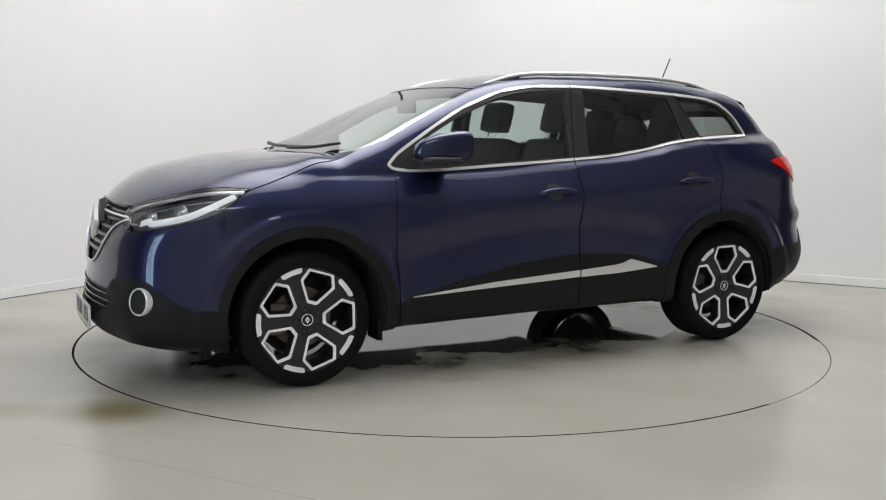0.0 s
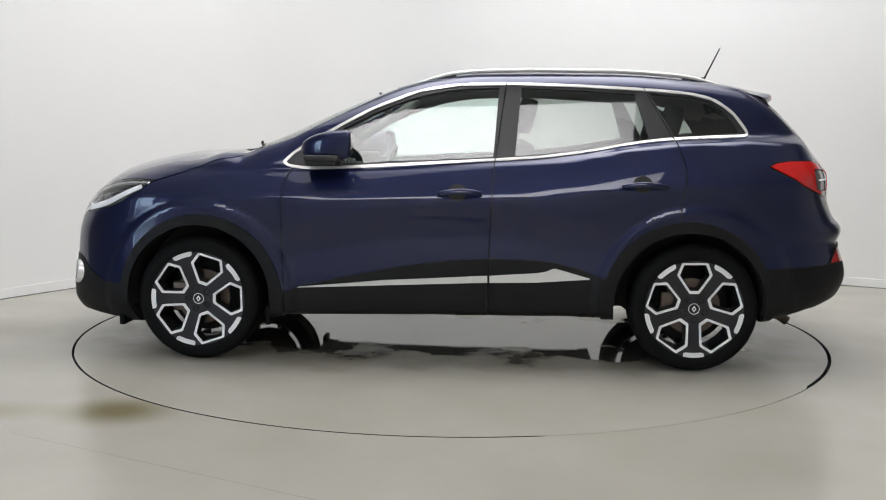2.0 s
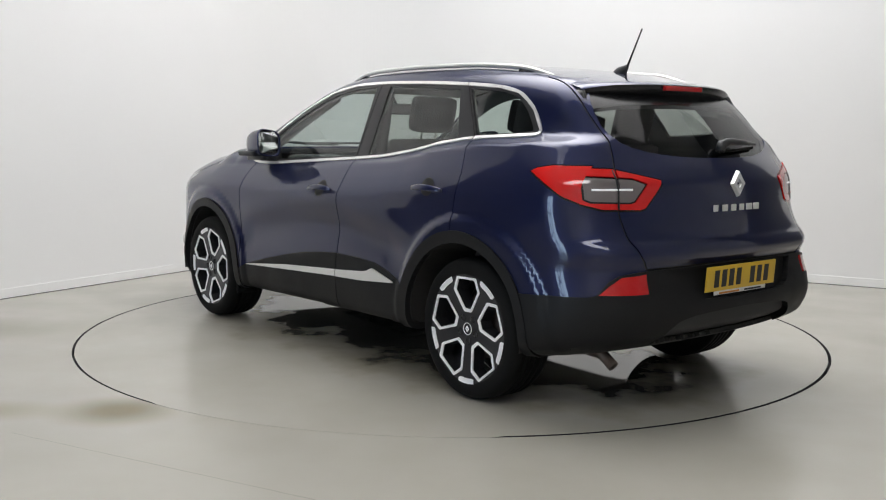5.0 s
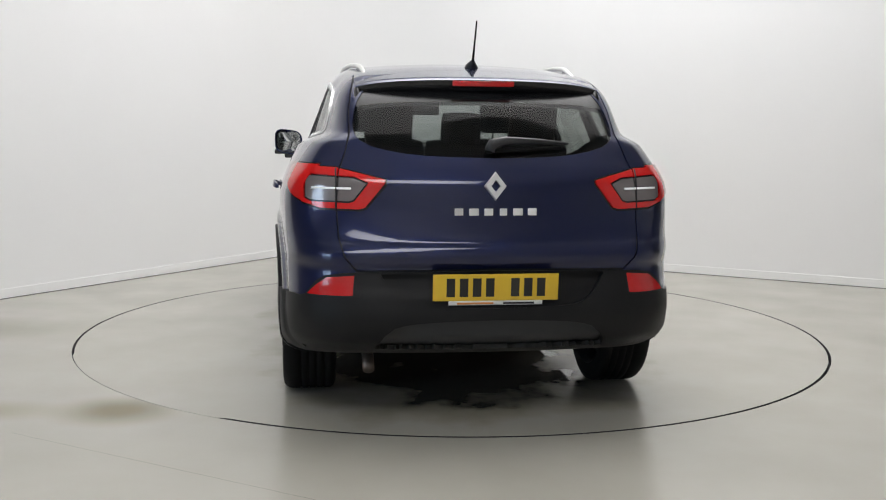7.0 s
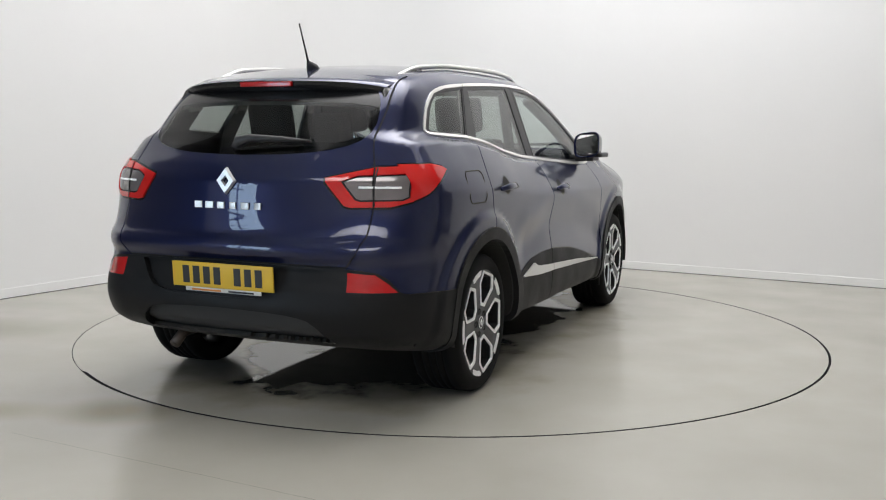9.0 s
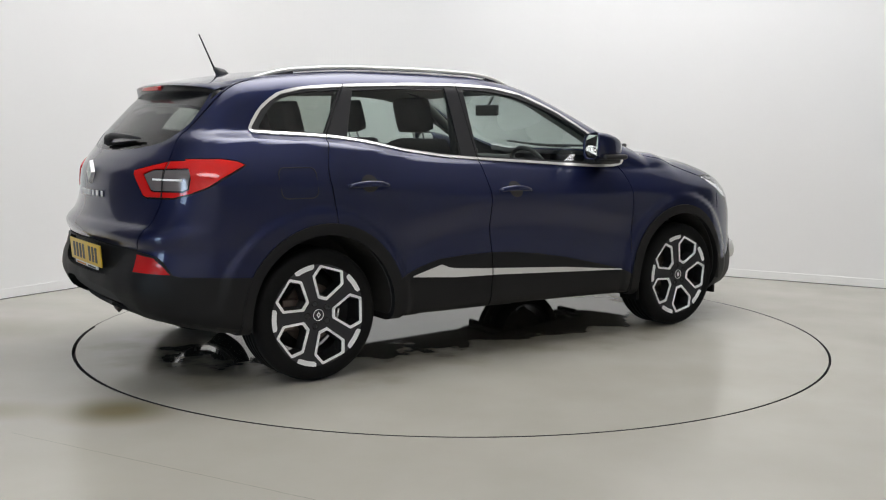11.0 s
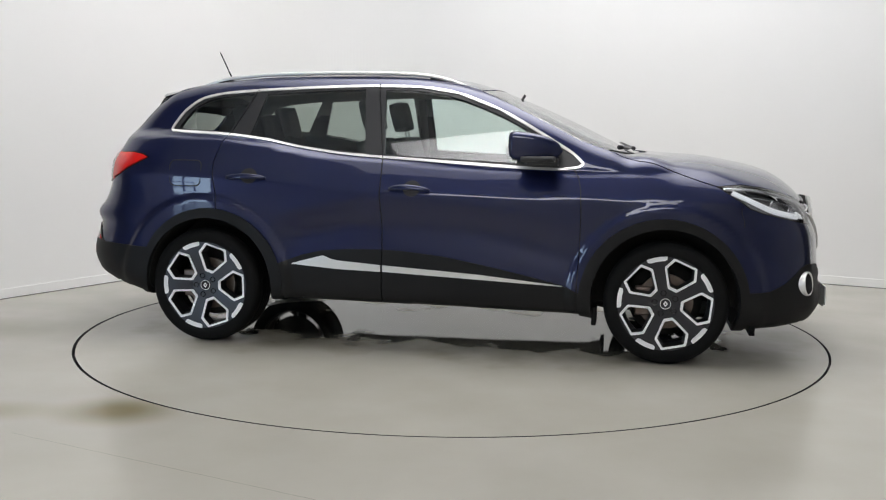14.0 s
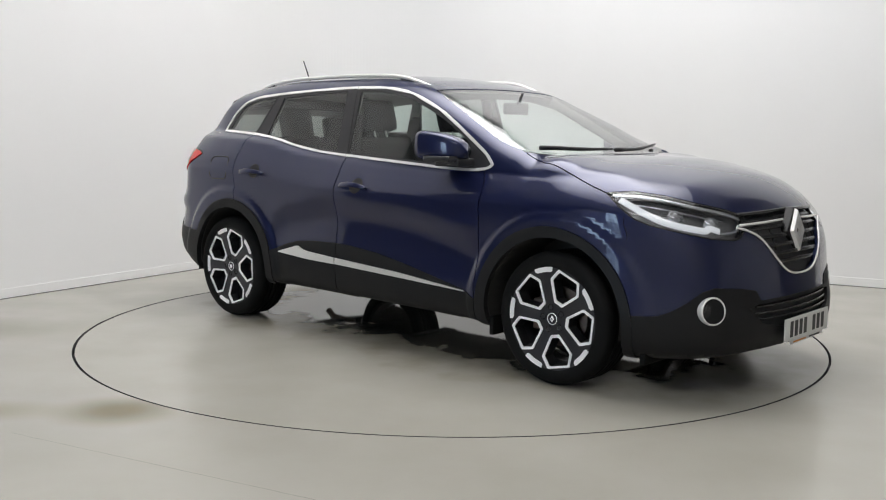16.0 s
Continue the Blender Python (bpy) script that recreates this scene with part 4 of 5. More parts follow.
# ---- outer fittings ----
for s in BOTH:
    # door handles: a bar over a flat dark patch, the painted shade of the cup
    for x0, x1, z, tilt in ((0.028, -0.206, 0.912, 0.006), (-0.928, -1.168, 0.966, 0.002)):
        handle = new("door_handle")
        handle.parent = car
        tagged(handle, "body-coloured pull handle")
        pts, nor = [], []
        flat = [(x0 + (x1 - x0) * k / 14, z + tilt * k / 14 + 0.004 * math.sin(math.pi * k / 14)) for k in range(15)]
        pts, nor = beside(flat, [0.010 + 0.026 * math.sin(math.pi * min(1, max(0, k / 14 * 1.06 - 0.03))) ** 0.5 for k in range(15)], s)
        bm = bmesh.new()
        strip(bm, pts, [0.012 + 0.016 * math.sin(math.pi * k / 14) ** 0.45 + 0.004 * k / 14 for k in range(15)], 0.010, normals=nor)
        part("grip", bm, PAINT, handle)
        # no dish is cut: the recess's shade is this dark ellipse on the skin
        bm = bmesh.new()
        cx = (x0 + x1) / 2 + 0.012
        rings = []
        for r, lift in ((1.0, 0.001), (0.86, -0.004), (0.6, -0.004)):
            flat = [(cx + 0.050 * r * math.cos(2 * math.pi * k / 28), z + 0.016 + 0.044 * r * math.sin(2 * math.pi * k / 28)) for k in range(28)]
            ring = [bm.verts.new(p) for p in beside(flat, 0.0015 + (1 - r) * 0.0005, s)[0]]
            rings.append(ring)
        for a, b in zip(rings, rings[1:]):
            for k in range(28):
                bm.faces.new((a[k], a[(k + 1) % 28], b[(k + 1) % 28], b[k]))
        bm.faces.new(rings[-1])
        bmesh.ops.recalc_face_normals(bm, faces=bm.faces)
        part("handle_cup_shade", bm, GAP_AND_SHADE, handle, "flat dark patch for the shade in the handle cup")
    # roof rail
    pts = []
    for k in range(29):
        t = k / 28
        x = 0.20 - 1.72 * t
        y = 0.505 + 0.045 * math.sin(math.pi * min(1, t * 1.1) ** 0.8)
        if t > 0.8:
            y -= (t - 0.8) * 0.06
        z = float(top(np.array(x), np.array(y)))
        lift = 0.028 * min(1, math.sin(math.pi * t) * 2.6) - 0.012
        pts.append(Vector((x, s * y, z + lift)))
    bm = bmesh.new()
    tube(bm, pts, [0.007 + 0.005 * min(1, math.sin(math.pi * k / 28) * 3) for k in range(29)], 10)
    rail = part("roof_rail", bm, SILVER, car, "satin silver roof rail")
    for a, b in ((0, 4), (24, 28)):
        bm = bmesh.new()
        tube(bm, [p - Vector((0, 0, 0.016)) for p in pts[a:b + 1]], 0.012, 8)
        part("rail_foot", bm, GLOSS_BLACK, rail)
    # door mirror
    mirror = new("door_mirror")
    mirror.parent = car
    tagged(mirror, "blue door mirror on a black foot")
    bm = bmesh.new()
    rings = []
    for k in range(13):
        t = k / 12                        # from the mirror's back (ahead) to its glass edge
        sc = (1 - (1 - min(1, t * 1.12)) ** 2.4) ** 0.5 if t < 0.9 else 1.0
        x = 0.755 - 0.235 * t
        ring = []
        for j in range(28):
            a = 2 * math.pi * j / 28
            ca, sa = math.cos(a), math.sin(a)
            e = 0.55
            yy = 0.872 + 0.088 * sc * (abs(ca) ** e) * (1 if ca > 0 else -1) - 0.015 * (1 - t)
            zz = 1.170 + 0.079 * sc * (abs(sa) ** e) * (1 if sa > 0 else -1) - 0.020 * (1 - t) + 0.012 * (yy - 0.885) / 0.1
            ring.append(bm.verts.new((x - 0.05 * max(0, yy - 0.885) / 0.10 * (0.3 + t), s * yy, zz)))
        rings.append(ring)
    for a, b in zip(rings, rings[1:]):
        for k in range(28):
            bm.faces.new((a[k], a[(k + 1) % 28], b[(k + 1) % 28], b[k]))
    bm.faces.new(rings[0])
    inner = [bm.verts.new(v.co.lerp(Vector((0.51, s * 0.885, 1.172)), 0.10) + Vector((0.012, 0, 0))) for v in rings[-1]]
    for k in range(28):
        bm.faces.new((rings[-1][k], rings[-1][(k + 1) % 28], inner[(k + 1) % 28], inner[k]))
    bmesh.ops.recalc_face_normals(bm, faces=bm.faces)
    part("shell", bm, PAINT, mirror, "dark blue mirror shell")
    bm = bmesh.new()
    bm.faces.new([bm.verts.new(v) for v in [Vector((0.528 - 0.04 * max(0, p[0] - 0.885) / 0.10, s * p[0], p[1] * 0 + p[2])) for p in [(0.872 + 0.076 * (abs(math.cos(2 * math.pi * j / 28)) ** 0.55) * (1 if math.cos(2 * math.pi * j / 28) > 0 else -1), 0.885, 1.170 + 0.066 * (abs(math.sin(2 * math.pi * j / 28)) ** 0.55) * (1 if math.sin(2 * math.pi * j / 28) > 0 else -1)) for j in range(28)]]])
    bmesh.ops.solidify(bm, geom=bm.faces[:], thickness=0.004)
    part("mirror_glass", bm, MIRROR_M, mirror, "silvered mirror glass", smooth=False)
    bm = bmesh.new()
    box(bm, (0.535, 0.80, 1.088), (0.72, 0.965, 1.118), 0.012)
    box(bm, (0.56, 0.75, 1.062), (0.73, 0.90, 1.105), 0.014)
    box(bm, (0.545, 0.79, 1.062), (0.71, 0.86, 1.10), 0.012)
    if s < 0:
        bmesh.ops.scale(bm, verts=bm.verts, vec=(1, -1, 1))
        bmesh.ops.reverse_faces(bm, faces=bm.faces)
    part("foot", bm, PILLAR_BLACK, mirror, "black plastic mirror foot")
    # fog lamp with a bright ring
    p, n = on_skin(None, 0.664, 0.444, 0.0, s)
    fog = new("fog_lamp")
    fog.parent = car
    fog.matrix_basis = Matrix.Translation(p) @ (n * 0.75 + Vector((0.4, 0, 0))).to_track_quat("Y", "Z").to_matrix().to_4x4()
    tagged(fog, "round fog lamp in a bright ring")
    bm = bmesh.new()
    lathe(bm, [(0.066, -0.03), (0.066, 0.010), (0.063, 0.017), (0.0595, 0.016), (0.056, 0.0), (0.055, -0.03)], 40)
    part("ring", bm, CHROME_M, fog, "satin chrome ring")
    bm = bmesh.new()
    lathe(bm, [(0.0555, -0.008), (0.03, 0.0), (0.0005, 0.004)], 32)
    part("lens", bm, LENS_CLEAR, fog)
    bm = bmesh.new()
    lathe(bm, [(0.0555, -0.010), (0.047, -0.03), (0.03, -0.045), (0.0005, -0.05)], 32)
    part("bowl", bm, GLOSS_BLACK, fog)


# ---- headlamp inside ----
def slant_point(u, z, lift):
    """A point of the skin where the slanting line of view u, z meets it."""
    way = np.array([[0.70711, 0.70711, 0]])
    eye = np.array([[-u * 0.70711, u * 0.70711, z]]) + way * 1.7
    lo = np.array([[-u * 0.70711, u * 0.70711, z]]) + way * 0.9
    p = meet(lo, way, 2.0)
    n = skin_normal(p)
    return Vector(p[0] + n[0] * lift), Vector(n[0])


for lamp in [o for o in car.children if o.name.startswith("headlamp")]:
    s = 1 if lamp.data.vertices[0].co.y > 0 else -1
    F = Vector((1, s, 1))

    def ribbon(line, width, thick, lift, mat, name, label=""):
        eye = np.array([(-u * 0.70711 + 0.63, u * 0.70711 + 0.63, z) for u, z in rounded(line, 2, False)])
        pts, nor = lifted(eye, (0.70711, 0.70711, 0), lift, s)
        bm = bmesh.new()
        strip(bm, pts, width, thick, normals=nor)
        part(name, bm, mat, lamp, label)

    ribbon([(-0.60, 0.945), (-0.66, 0.905), (-0.735, 0.862), (-0.80, 0.838), (-0.90, 0.820), (-0.985, 0.807), (-0.99, 0.827), (-1.05, 0.805)], 0.031, 0.008, -0.018, LAMP_WHITE, "light_guide", "white hooked light guide")
    ribbon([(-0.57, 0.958), (-0.68, 0.958), (-0.80, 0.941), (-0.95, 0.909), (-1.08, 0.882), (-1.165, 0.855)], 0.020, 0.008, -0.012, LAMP_BRIGHT, "brow", "bright upper lamp edge")
    ribbon([(-0.66, 0.93), (-0.78, 0.917), (-0.95, 0.883), (-1.09, 0.853)], 0.007, 0.006, -0.03, LAMP_BRIGHT, "upper_line")
    ribbon([(-1.02, 0.80), (-1.07, 0.795), (-1.15, 0.80), (-1.165, 0.83)], 0.012, 0.006, -0.02, LAMP_BRIGHT, "lower_line")
    for u, z, r in ((-0.84, 0.880, 0.034), (-1.03, 0.850, 0.032)):
        p, n = slant_point(u, z, -0.05)
        bm = bmesh.new()
        lathe(bm, [(r * 1.25, 0.0), (r * 1.2, 0.012), (r, 0.006), (r * 0.9, 0.014), (r * 0.55, 0.024), (0.0005, 0.028)], 28)
        part("projector", bm, LAMP_BRIGHT, lamp, "bright projector lens", at=Matrix.Translation(p * F) @ Vector((0.85, s * 0.5, 0)).to_track_quat("Y", "Z").to_matrix().to_4x4())
        bm = bmesh.new()
        box(bm, (-0.05, 0.0, -0.012), (0.05, 0.012, 0.02), 0.004)
        part("lens_shroud", bm, LAMP_INNER, lamp, at=Matrix.Translation((p + Vector((0, 0, -0.04))) * F) @ Vector((0.85, s * 0.5, 0)).to_track_quat("Y", "Z").to_matrix().to_4x4())

# ---- front grille ----
grille = panel("grille", (GRILLE,), GLOSS_BLACK, car, -0.045, 0.02, sides=BOTH, skirts=False, label="black slatted front grille with a bright surround")


def front_line(pairs, lift, s=1):
    eye = np.array([(1.2, abs(y), z) for y, z in pairs])
    return lifted(eye, (1, 0, 0), lift, [1 if y >= 0 else -1 for y, z in pairs])


for z, w in ((0.855, 0.40), (0.815, 0.40), (0.772, 0.345), (0.729, 0.30), (0.686, 0.26), (0.645, 0.215)):
    ys = [-w + 2 * w * k / 24 for k in range(25)]
    pts, nor = front_line([(y, z - 0.02 * abs(y)) for y in ys], -0.022)
    bm = bmesh.new()
    strip(bm, pts, 0.020, 0.012, normals=nor)
    part("grille_slat", bm, GLOSS_BLACK, grille)
for y in (-0.30, -0.2, 0.2, 0.30):
    pts, nor = front_line([(y, 0.66 + 0.17 * k / 6 + abs(y) * 0.2) for k in range(5)], -0.03)
    bm = bmesh.new()
    strip(bm, pts, 0.010, 0.010, normals=nor)
    part("grille_rib", bm, GLOSS_BLACK, grille)
for sgn in BOTH:
    pts, nor = front_line([(sgn * (0.085 + 0.36 * k / 10), 0.834 - 0.012 * (k / 10)) for k in range(11)], -0.004)
    bm = bmesh.new()
    strip(bm, pts, 0.011, 0.012, normals=nor)
    part("grille_strip", bm, CHROME_M, grille, "satin chrome strip")
edge = rounded([(0.475, 0.812), (0.42, 0.800), (0.34, 0.765), (0.271, 0.682), (0.182, 0.605), (0.10, 0.578), (0.0, 0.574)], 2, False)
pts, nor = front_line(edge + [(-a, b) for a, b in edge[-2::-1]], 0.002)
bm = bmesh.new()
strip(bm, pts, 0.010, 0.008, normals=nor)
part("grille_surround", bm, CHROME_M, grille, "satin chrome lower surround")
pts, nor = front_line([(y, 0.868 + 0.012 * (1 - abs(y) / 0.42)) for y in [-0.42 + 0.84 * k / 16 for k in range(17)]], -0.006)
bm = bmesh.new()
strip(bm, pts, 0.018, 0.014, normals=nor)
part("grille_top", bm, GLOSS_BLACK, grille)


def badge(x, z, w, h, face, tilt=0.0, mat=None, name="badge"):
    bm = bmesh.new()
    diamond(bm, w, h, 0.0, 0.018, 0.42)
    bmesh.ops.recalc_face_normals(bm, faces=bm.faces)
    return part(name, bm, mat or BADGE, car, "bright lozenge badge", smooth=False, at=pose(x, 0, z, 0, 0, face) @ pose(0, 0, 0, tilt))


bm = bmesh.new()
diamond(bm, 0.092, 0.118, -0.03, 0.004, 0.05)
bmesh.ops.recalc_face_normals(bm, faces=bm.faces)
part("badge_backing", bm, GLOSS_BLACK, car, smooth=False, at=pose(2.152, 0, 0.778, 0, 0, -90) @ pose(0, 0, 0, 6))
badge(2.164, 0.778, 0.070, 0.108, -90, 6)
xb = behind(0, 1.027).x
badge(xb - 0.002, 1.027, 0.047, 0.060, 90, 4)

# lower front grille
low_grille = panel("lower_grille", (LOW_GRILLE,), GLOSS_BLACK, front_bumper, -0.05, 0.02, sides=BOTH, skirts=False)
for z, w in ((0.445, 0.40), (0.415, 0.42), (0.385, 0.40)):
    pts, nor = front_line([(-w + 2 * w * k / 20, z) for k in range(21)], -0.018)
    bm = bmesh.new()
    strip(bm, pts, 0.011, 0.014, normals=nor)
    part("lower_slat", bm, GLOSS_BLACK, front_bumper)


# ---- number plates: lettering shown as plain bars ----
def plate(x, z, face, tilt, mat, dealer):
    root = new("number_plate")
    root.parent = car
    root.matrix_basis = pose(x, 0, z, 0, 0, face) @ pose(0, 0, 0, tilt)
    bm = bmesh.new()
    box(bm, (-0.26, -0.004, -0.0555), (0.26, 0.004, 0.0555), 0.0035)
    part("plate", bm, mat, root, "reflective number plate")
    # seven characters, each a plain bar, with a wider space after the fourth
    xs = [-0.212, -0.158, -0.104, -0.050, 0.054, 0.108, 0.162]
    for k, cx in enumerate(xs):
        bm = bmesh.new()
        box(bm, (-cx - 0.0175 - 0.025, 0.0035, -0.0385), (-cx + 0.0175 - 0.025, 0.0048, 0.0385))
        part("plate_bar", bm, PLATE_INK, root, smooth=False)
    bm = bmesh.new()
    box(bm, (-0.195, -0.002, -0.074), (0.195, 0.003, -0.056), 0.002)
    part("dealer_strip", bm, PLATE_WHITE, root)
    for a, b, m in ((0.01, 0.16, ORANGE_INK), (-0.16, -0.03, PLATE_INK)):
        bm = bmesh.new()
        box(bm, (a, 0.002, -0.070), (b, 0.0042, -0.062))
        part("strip_bar", bm, m, root, smooth=False)
    return tagged(root, "yellow rear number plate" if face > 0 else "white front number plate")


plate(-2.199, 0.618, 90, -4, PLATE_YELLOW, True)
plate(2.243, 0.318, -90, 0, PLATE_WHITE, True)
for k in range(6):
    bm = bmesh.new()
    w = (0.036, 0.040, 0.036, 0.030, 0.040, 0.036)[k]
    y = 0.150 - k * 0.061
    p = behind(y, 0.922)
    box(bm, (-w / 2, 0, -0.0145), (w / 2, 0.006, 0.0145), 0.002)
    part("badge_bar", bm, BADGE, tailgate, "bright plain badge bar", at=pose(p.x - 0.001, y, 0.922, 0, 0, 90 + math.degrees(0.76 * y)))

# ---- rear spoiler, stop lamp, wiper, aerial, exhaust ----
spoiler = new("spoiler")
spoiler.parent = car
tagged(spoiler, "blue roof spoiler with black underside")
bm = bmesh.new()
rows = []
for k in range(33):
    y = -0.545 + 1.09 * k / 32
    q = abs(y) / 0.545
    back = -1.842 + 0.115 * q ** 2.0 + 0.02 * q ** 8
    drop = 0.012 * q * q + 0.02 * q ** 6
    row = []
    for t in (0.0, 0.35, 0.7, 0.94, 1.0):
        x = -1.585 + (back + 1.585) * t
        z0 = float(top(np.array(-1.585), np.array(abs(y)))) - 0.012 * q ** 4
        z = z0 + 0.002 + (1.472 - drop - z0) * t - 0.006 * (t > 0.97)
        row.append(bm.verts.new((x, y, z)))
    rows.append(row)
for a, b in zip(rows, rows[1:]):
    for i in range(4):
        bm.faces.new((a[i], a[i + 1], b[i + 1], b[i]))
bmesh.ops.recalc_face_normals(bm, faces=bm.faces)
tops = [[v.co.copy() for v in r] for r in rows]
part("spoiler_top", bm, PAINT, spoiler)
bm = bmesh.new()
prev = None
for r in tops:
    tip = r[-1]
    q = abs(tip.y) / 0.545
    row = [bm.verts.new(tip), bm.verts.new(tip + Vector((0.006, 0, -0.034))), bm.verts.new(tip + Vector((0.10, 0, -0.07))), bm.verts.new(r[0] + Vector((0.0, 0, -0.05)))]
    if prev:
        for i in range(3):
            bm.faces.new((prev[i], prev[i + 1], row[i + 1], row[i]))
    prev = row
bmesh.ops.recalc_face_normals(bm, faces=bm.faces)
part("spoiler_underside", bm, GLOSS_BLACK, spoiler, "gloss black spoiler underside")
for s in BOTH:
    bm = bmesh.new()
    A = [(-1.60, 0.552, 1.445), (-1.715, 0.546, 1.440), (-1.775, 0.562, 1.335), (-1.69, 0.572, 1.37)]
    B = [(x + 0.01, y - 0.035, z) for x, y, z in A]
    va, vb = [bm.verts.new((x, s * y, z)) for x, y, z in A], [bm.verts.new((x, s * y, z)) for x, y, z in B]
    bm.faces.new(va), bm.faces.new(vb[::-1])
    for k in range(4):
        bm.faces.new((va[k], vb[k], vb[(k + 1) % 4], va[(k + 1) % 4]))
    bmesh.ops.recalc_face_normals(bm, faces=bm.faces)
    bmesh.ops.bevel(bm, geom=bm.edges[:], offset=0.006, segments=2, affect="EDGES")
    part("spoiler_fin", bm, GLOSS_BLACK, spoiler, "gloss black side fin")
bm = bmesh.new()
box(bm, (-0.135, -0.01, -0.011), (0.135, 0.012, 0.011), 0.004)
part("stop_lamp", bm, RED_DARK, spoiler, "red high stop lamp", at=pose(-1.838, 0, 1.452, 0, 0, 90))

wiper = new("rear_wiper")
wiper.parent = car
tagged(wiper, "black rear wiper")
bm = bmesh.new()
tube(bm, [behind(0.01, 1.160, 0.012), behind(0.0, 1.175, 0.03), behind(-0.06, 1.186, 0.036), behind(-0.20, 1.188, 0.03), behind(-0.335, 1.187, 0.018)], [0.022, 0.024, 0.018, 0.012, 0.006], 10)
part("wiper_arm", bm, PILLAR_BLACK, wiper)
bm = bmesh.new()
tube(bm, [behind(0.02, 1.158, 0.008), behind(-0.14, 1.166, 0.01), behind(-0.30, 1.176, 0.01)], 0.007, 8)
part("wiper_blade", bm, RUBBER, wiper)

aerial = new("aerial")
aerial.parent = car
tagged(aerial, "black roof aerial on a small foot")
zr = float(top(np.array(-1.47), np.array(0.0)))
bm = bmesh.new()
tube(bm, [(-1.44, -0.012, zr - 0.01), (-1.455, -0.012, zr + 0.008), (-1.475, -0.012, zr + 0.022), (-1.492, -0.012, zr + 0.034)], [0.036, 0.030, 0.018, 0.008], 14)
part("aerial_foot", bm, PILLAR_BLACK, aerial)
bm = bmesh.new()
tube(bm, [(-1.485, -0.012, zr + 0.02), (-1.517, -0.013, zr + 0.088), (-1.574, -0.014, zr + 0.208)], [0.006, 0.0045, 0.0035], 8)
part("aerial_rod", bm, RUBBER, aerial)

bm = bmesh.new()
tube(bm, [(-1.60, 0.50, 0.27), (-1.83, 0.50, 0.262), (-1.90, 0.50, 0.215)], 0.026, 16)
part("exhaust", bm, IRON, car, "dull steel exhaust pipe")
for s in BOTH:
    bm = bmesh.new()
    box(bm, (0.93, s * 0.80 - 0.07, 0.20), (0.955, s * 0.80 + 0.07, 0.30), 0.006)
    part("mud_flap", bm, RUBBER, car)
    bm = bmesh.new()
    box(bm, (1.77, s * 0.68 - 0.10, 0.165), (1.80, s * 0.68 + 0.10, 0.22), 0.006)
    part("air_deflector", bm, RUBBER, car)
for x in (WHEEL_X, -WHEEL_X):
    bm = bmesh.new()
    tube(bm, [(x, -0.75, 0.30), (x, -0.3, 0.27), (x, 0.3, 0.27), (x, 0.75, 0.30)], 0.035, 10)
    part("axle", bm, UNDER, car)

# bright bar, with a faint added glow, and bulb inside each tail lamp window
for s in BOTH:
    pts, nor = lifted(np.array([(-1.2, 0.580 + 0.160 * k / 6, 1.010) for k in range(7)]), (-1, 0, 0), 0.003, s)
    bm = bmesh.new()
    strip(bm, pts, 0.009, 0.004, normals=nor)
    part("lamp_bar", bm, LAMP_WHITE, car, "pale bar in the tail lamp")
    pts, nor = lifted(np.array([(-1.2, 0.640, 0.928 + 0.162 * k / 4) for k in range(5)]), (-1, 0, 0), 0.0045, s)
    bm = bmesh.new()
    strip(bm, pts, 0.007, 0.003, normals=nor)
    part("lamp_split", bm, GAP_AND_SHADE, car)

# windscreen wipers
for y0, y1 in ((-0.62, -0.02), (-0.02, 0.56)):
    bm = bmesh.new()
    pts = []
    for k in range(9):
        y = y0 + (y1 - y0) * k / 8
        p, n = on_skin(1.09 + 0.035 - 0.22 * y * y - 0.10 * (k / 8) * 0.3, abs(y), None, 0.018)
        pts.append(Vector((p.x, y, p.z)))
    tube(bm, pts, [0.013, 0.012, 0.011, 0.010, 0.010, 0.009, 0.008, 0.008, 0.006], 8)
    part("windscreen_wiper", bm, PILLAR_BLACK, car, "black windscreen wiper")

# fuel flap on the right
bm = bmesh.new()
loop = []
for cx, cz, a0 in ((-1.365, 1.033, 0), (-1.498, 1.033, 90), (-1.492, 0.952, 180), (-1.365, 0.952, 270)):
    loop += [(cx + 0.033 * math.cos(radians(a0 + 15 * k)), cz + 0.033 * math.sin(radians(a0 + 15 * k))) for k in range(7)]
pts = beside(loop, 0.0002, -1)[0]
tube(bm, pts + pts[:1], 0.003, 6, False)
part("fuel_flap_joint", bm, GAP_AND_SHADE, car, "thin joint of the fuel flap")


# ---- cabin ----
def seat(x, y, parent, headrest=True, wide=0.5, low=0.0, headwide=0.135):
    root = new("seat")
    root.parent = parent
    root.matrix_basis = pose(x, y, 0)
    bm = bmesh.new()
    box(bm, (-0.25, -wide / 2, 0.48), (0.28, wide / 2, 0.64), 0.05)
    part("cushion", bm, SEAT_CLOTH, root)
    bm = bmesh.new()
    box(bm, (-0.07, -wide / 2, 0.0), (0.07, wide / 2, 0.62), 0.055, pose(-0.27, 0, 0.60, 0, -16, 0))
    part("backrest", bm, SEAT_CLOTH, root)
    if headrest:
        bm = bmesh.new()
        box(bm, (-0.05, -headwide, 0.66 - low), (0.05, headwide, 0.86 - low * 0.5), 0.048, pose(-0.27, 0, 0.60, 0, -14, 0))
        part("headrest", bm, SEAT_CLOTH, root)
        for d in (-0.05, 0.05):
            bm = bmesh.new()
            tube(bm, [(-0.40, d, 1.18), (-0.44, d, 1.30)], 0.006, 8)
            part("headrest_post", bm, CHROME_M, root)
    return tagged(root, "charcoal cloth car seat with a headrest")


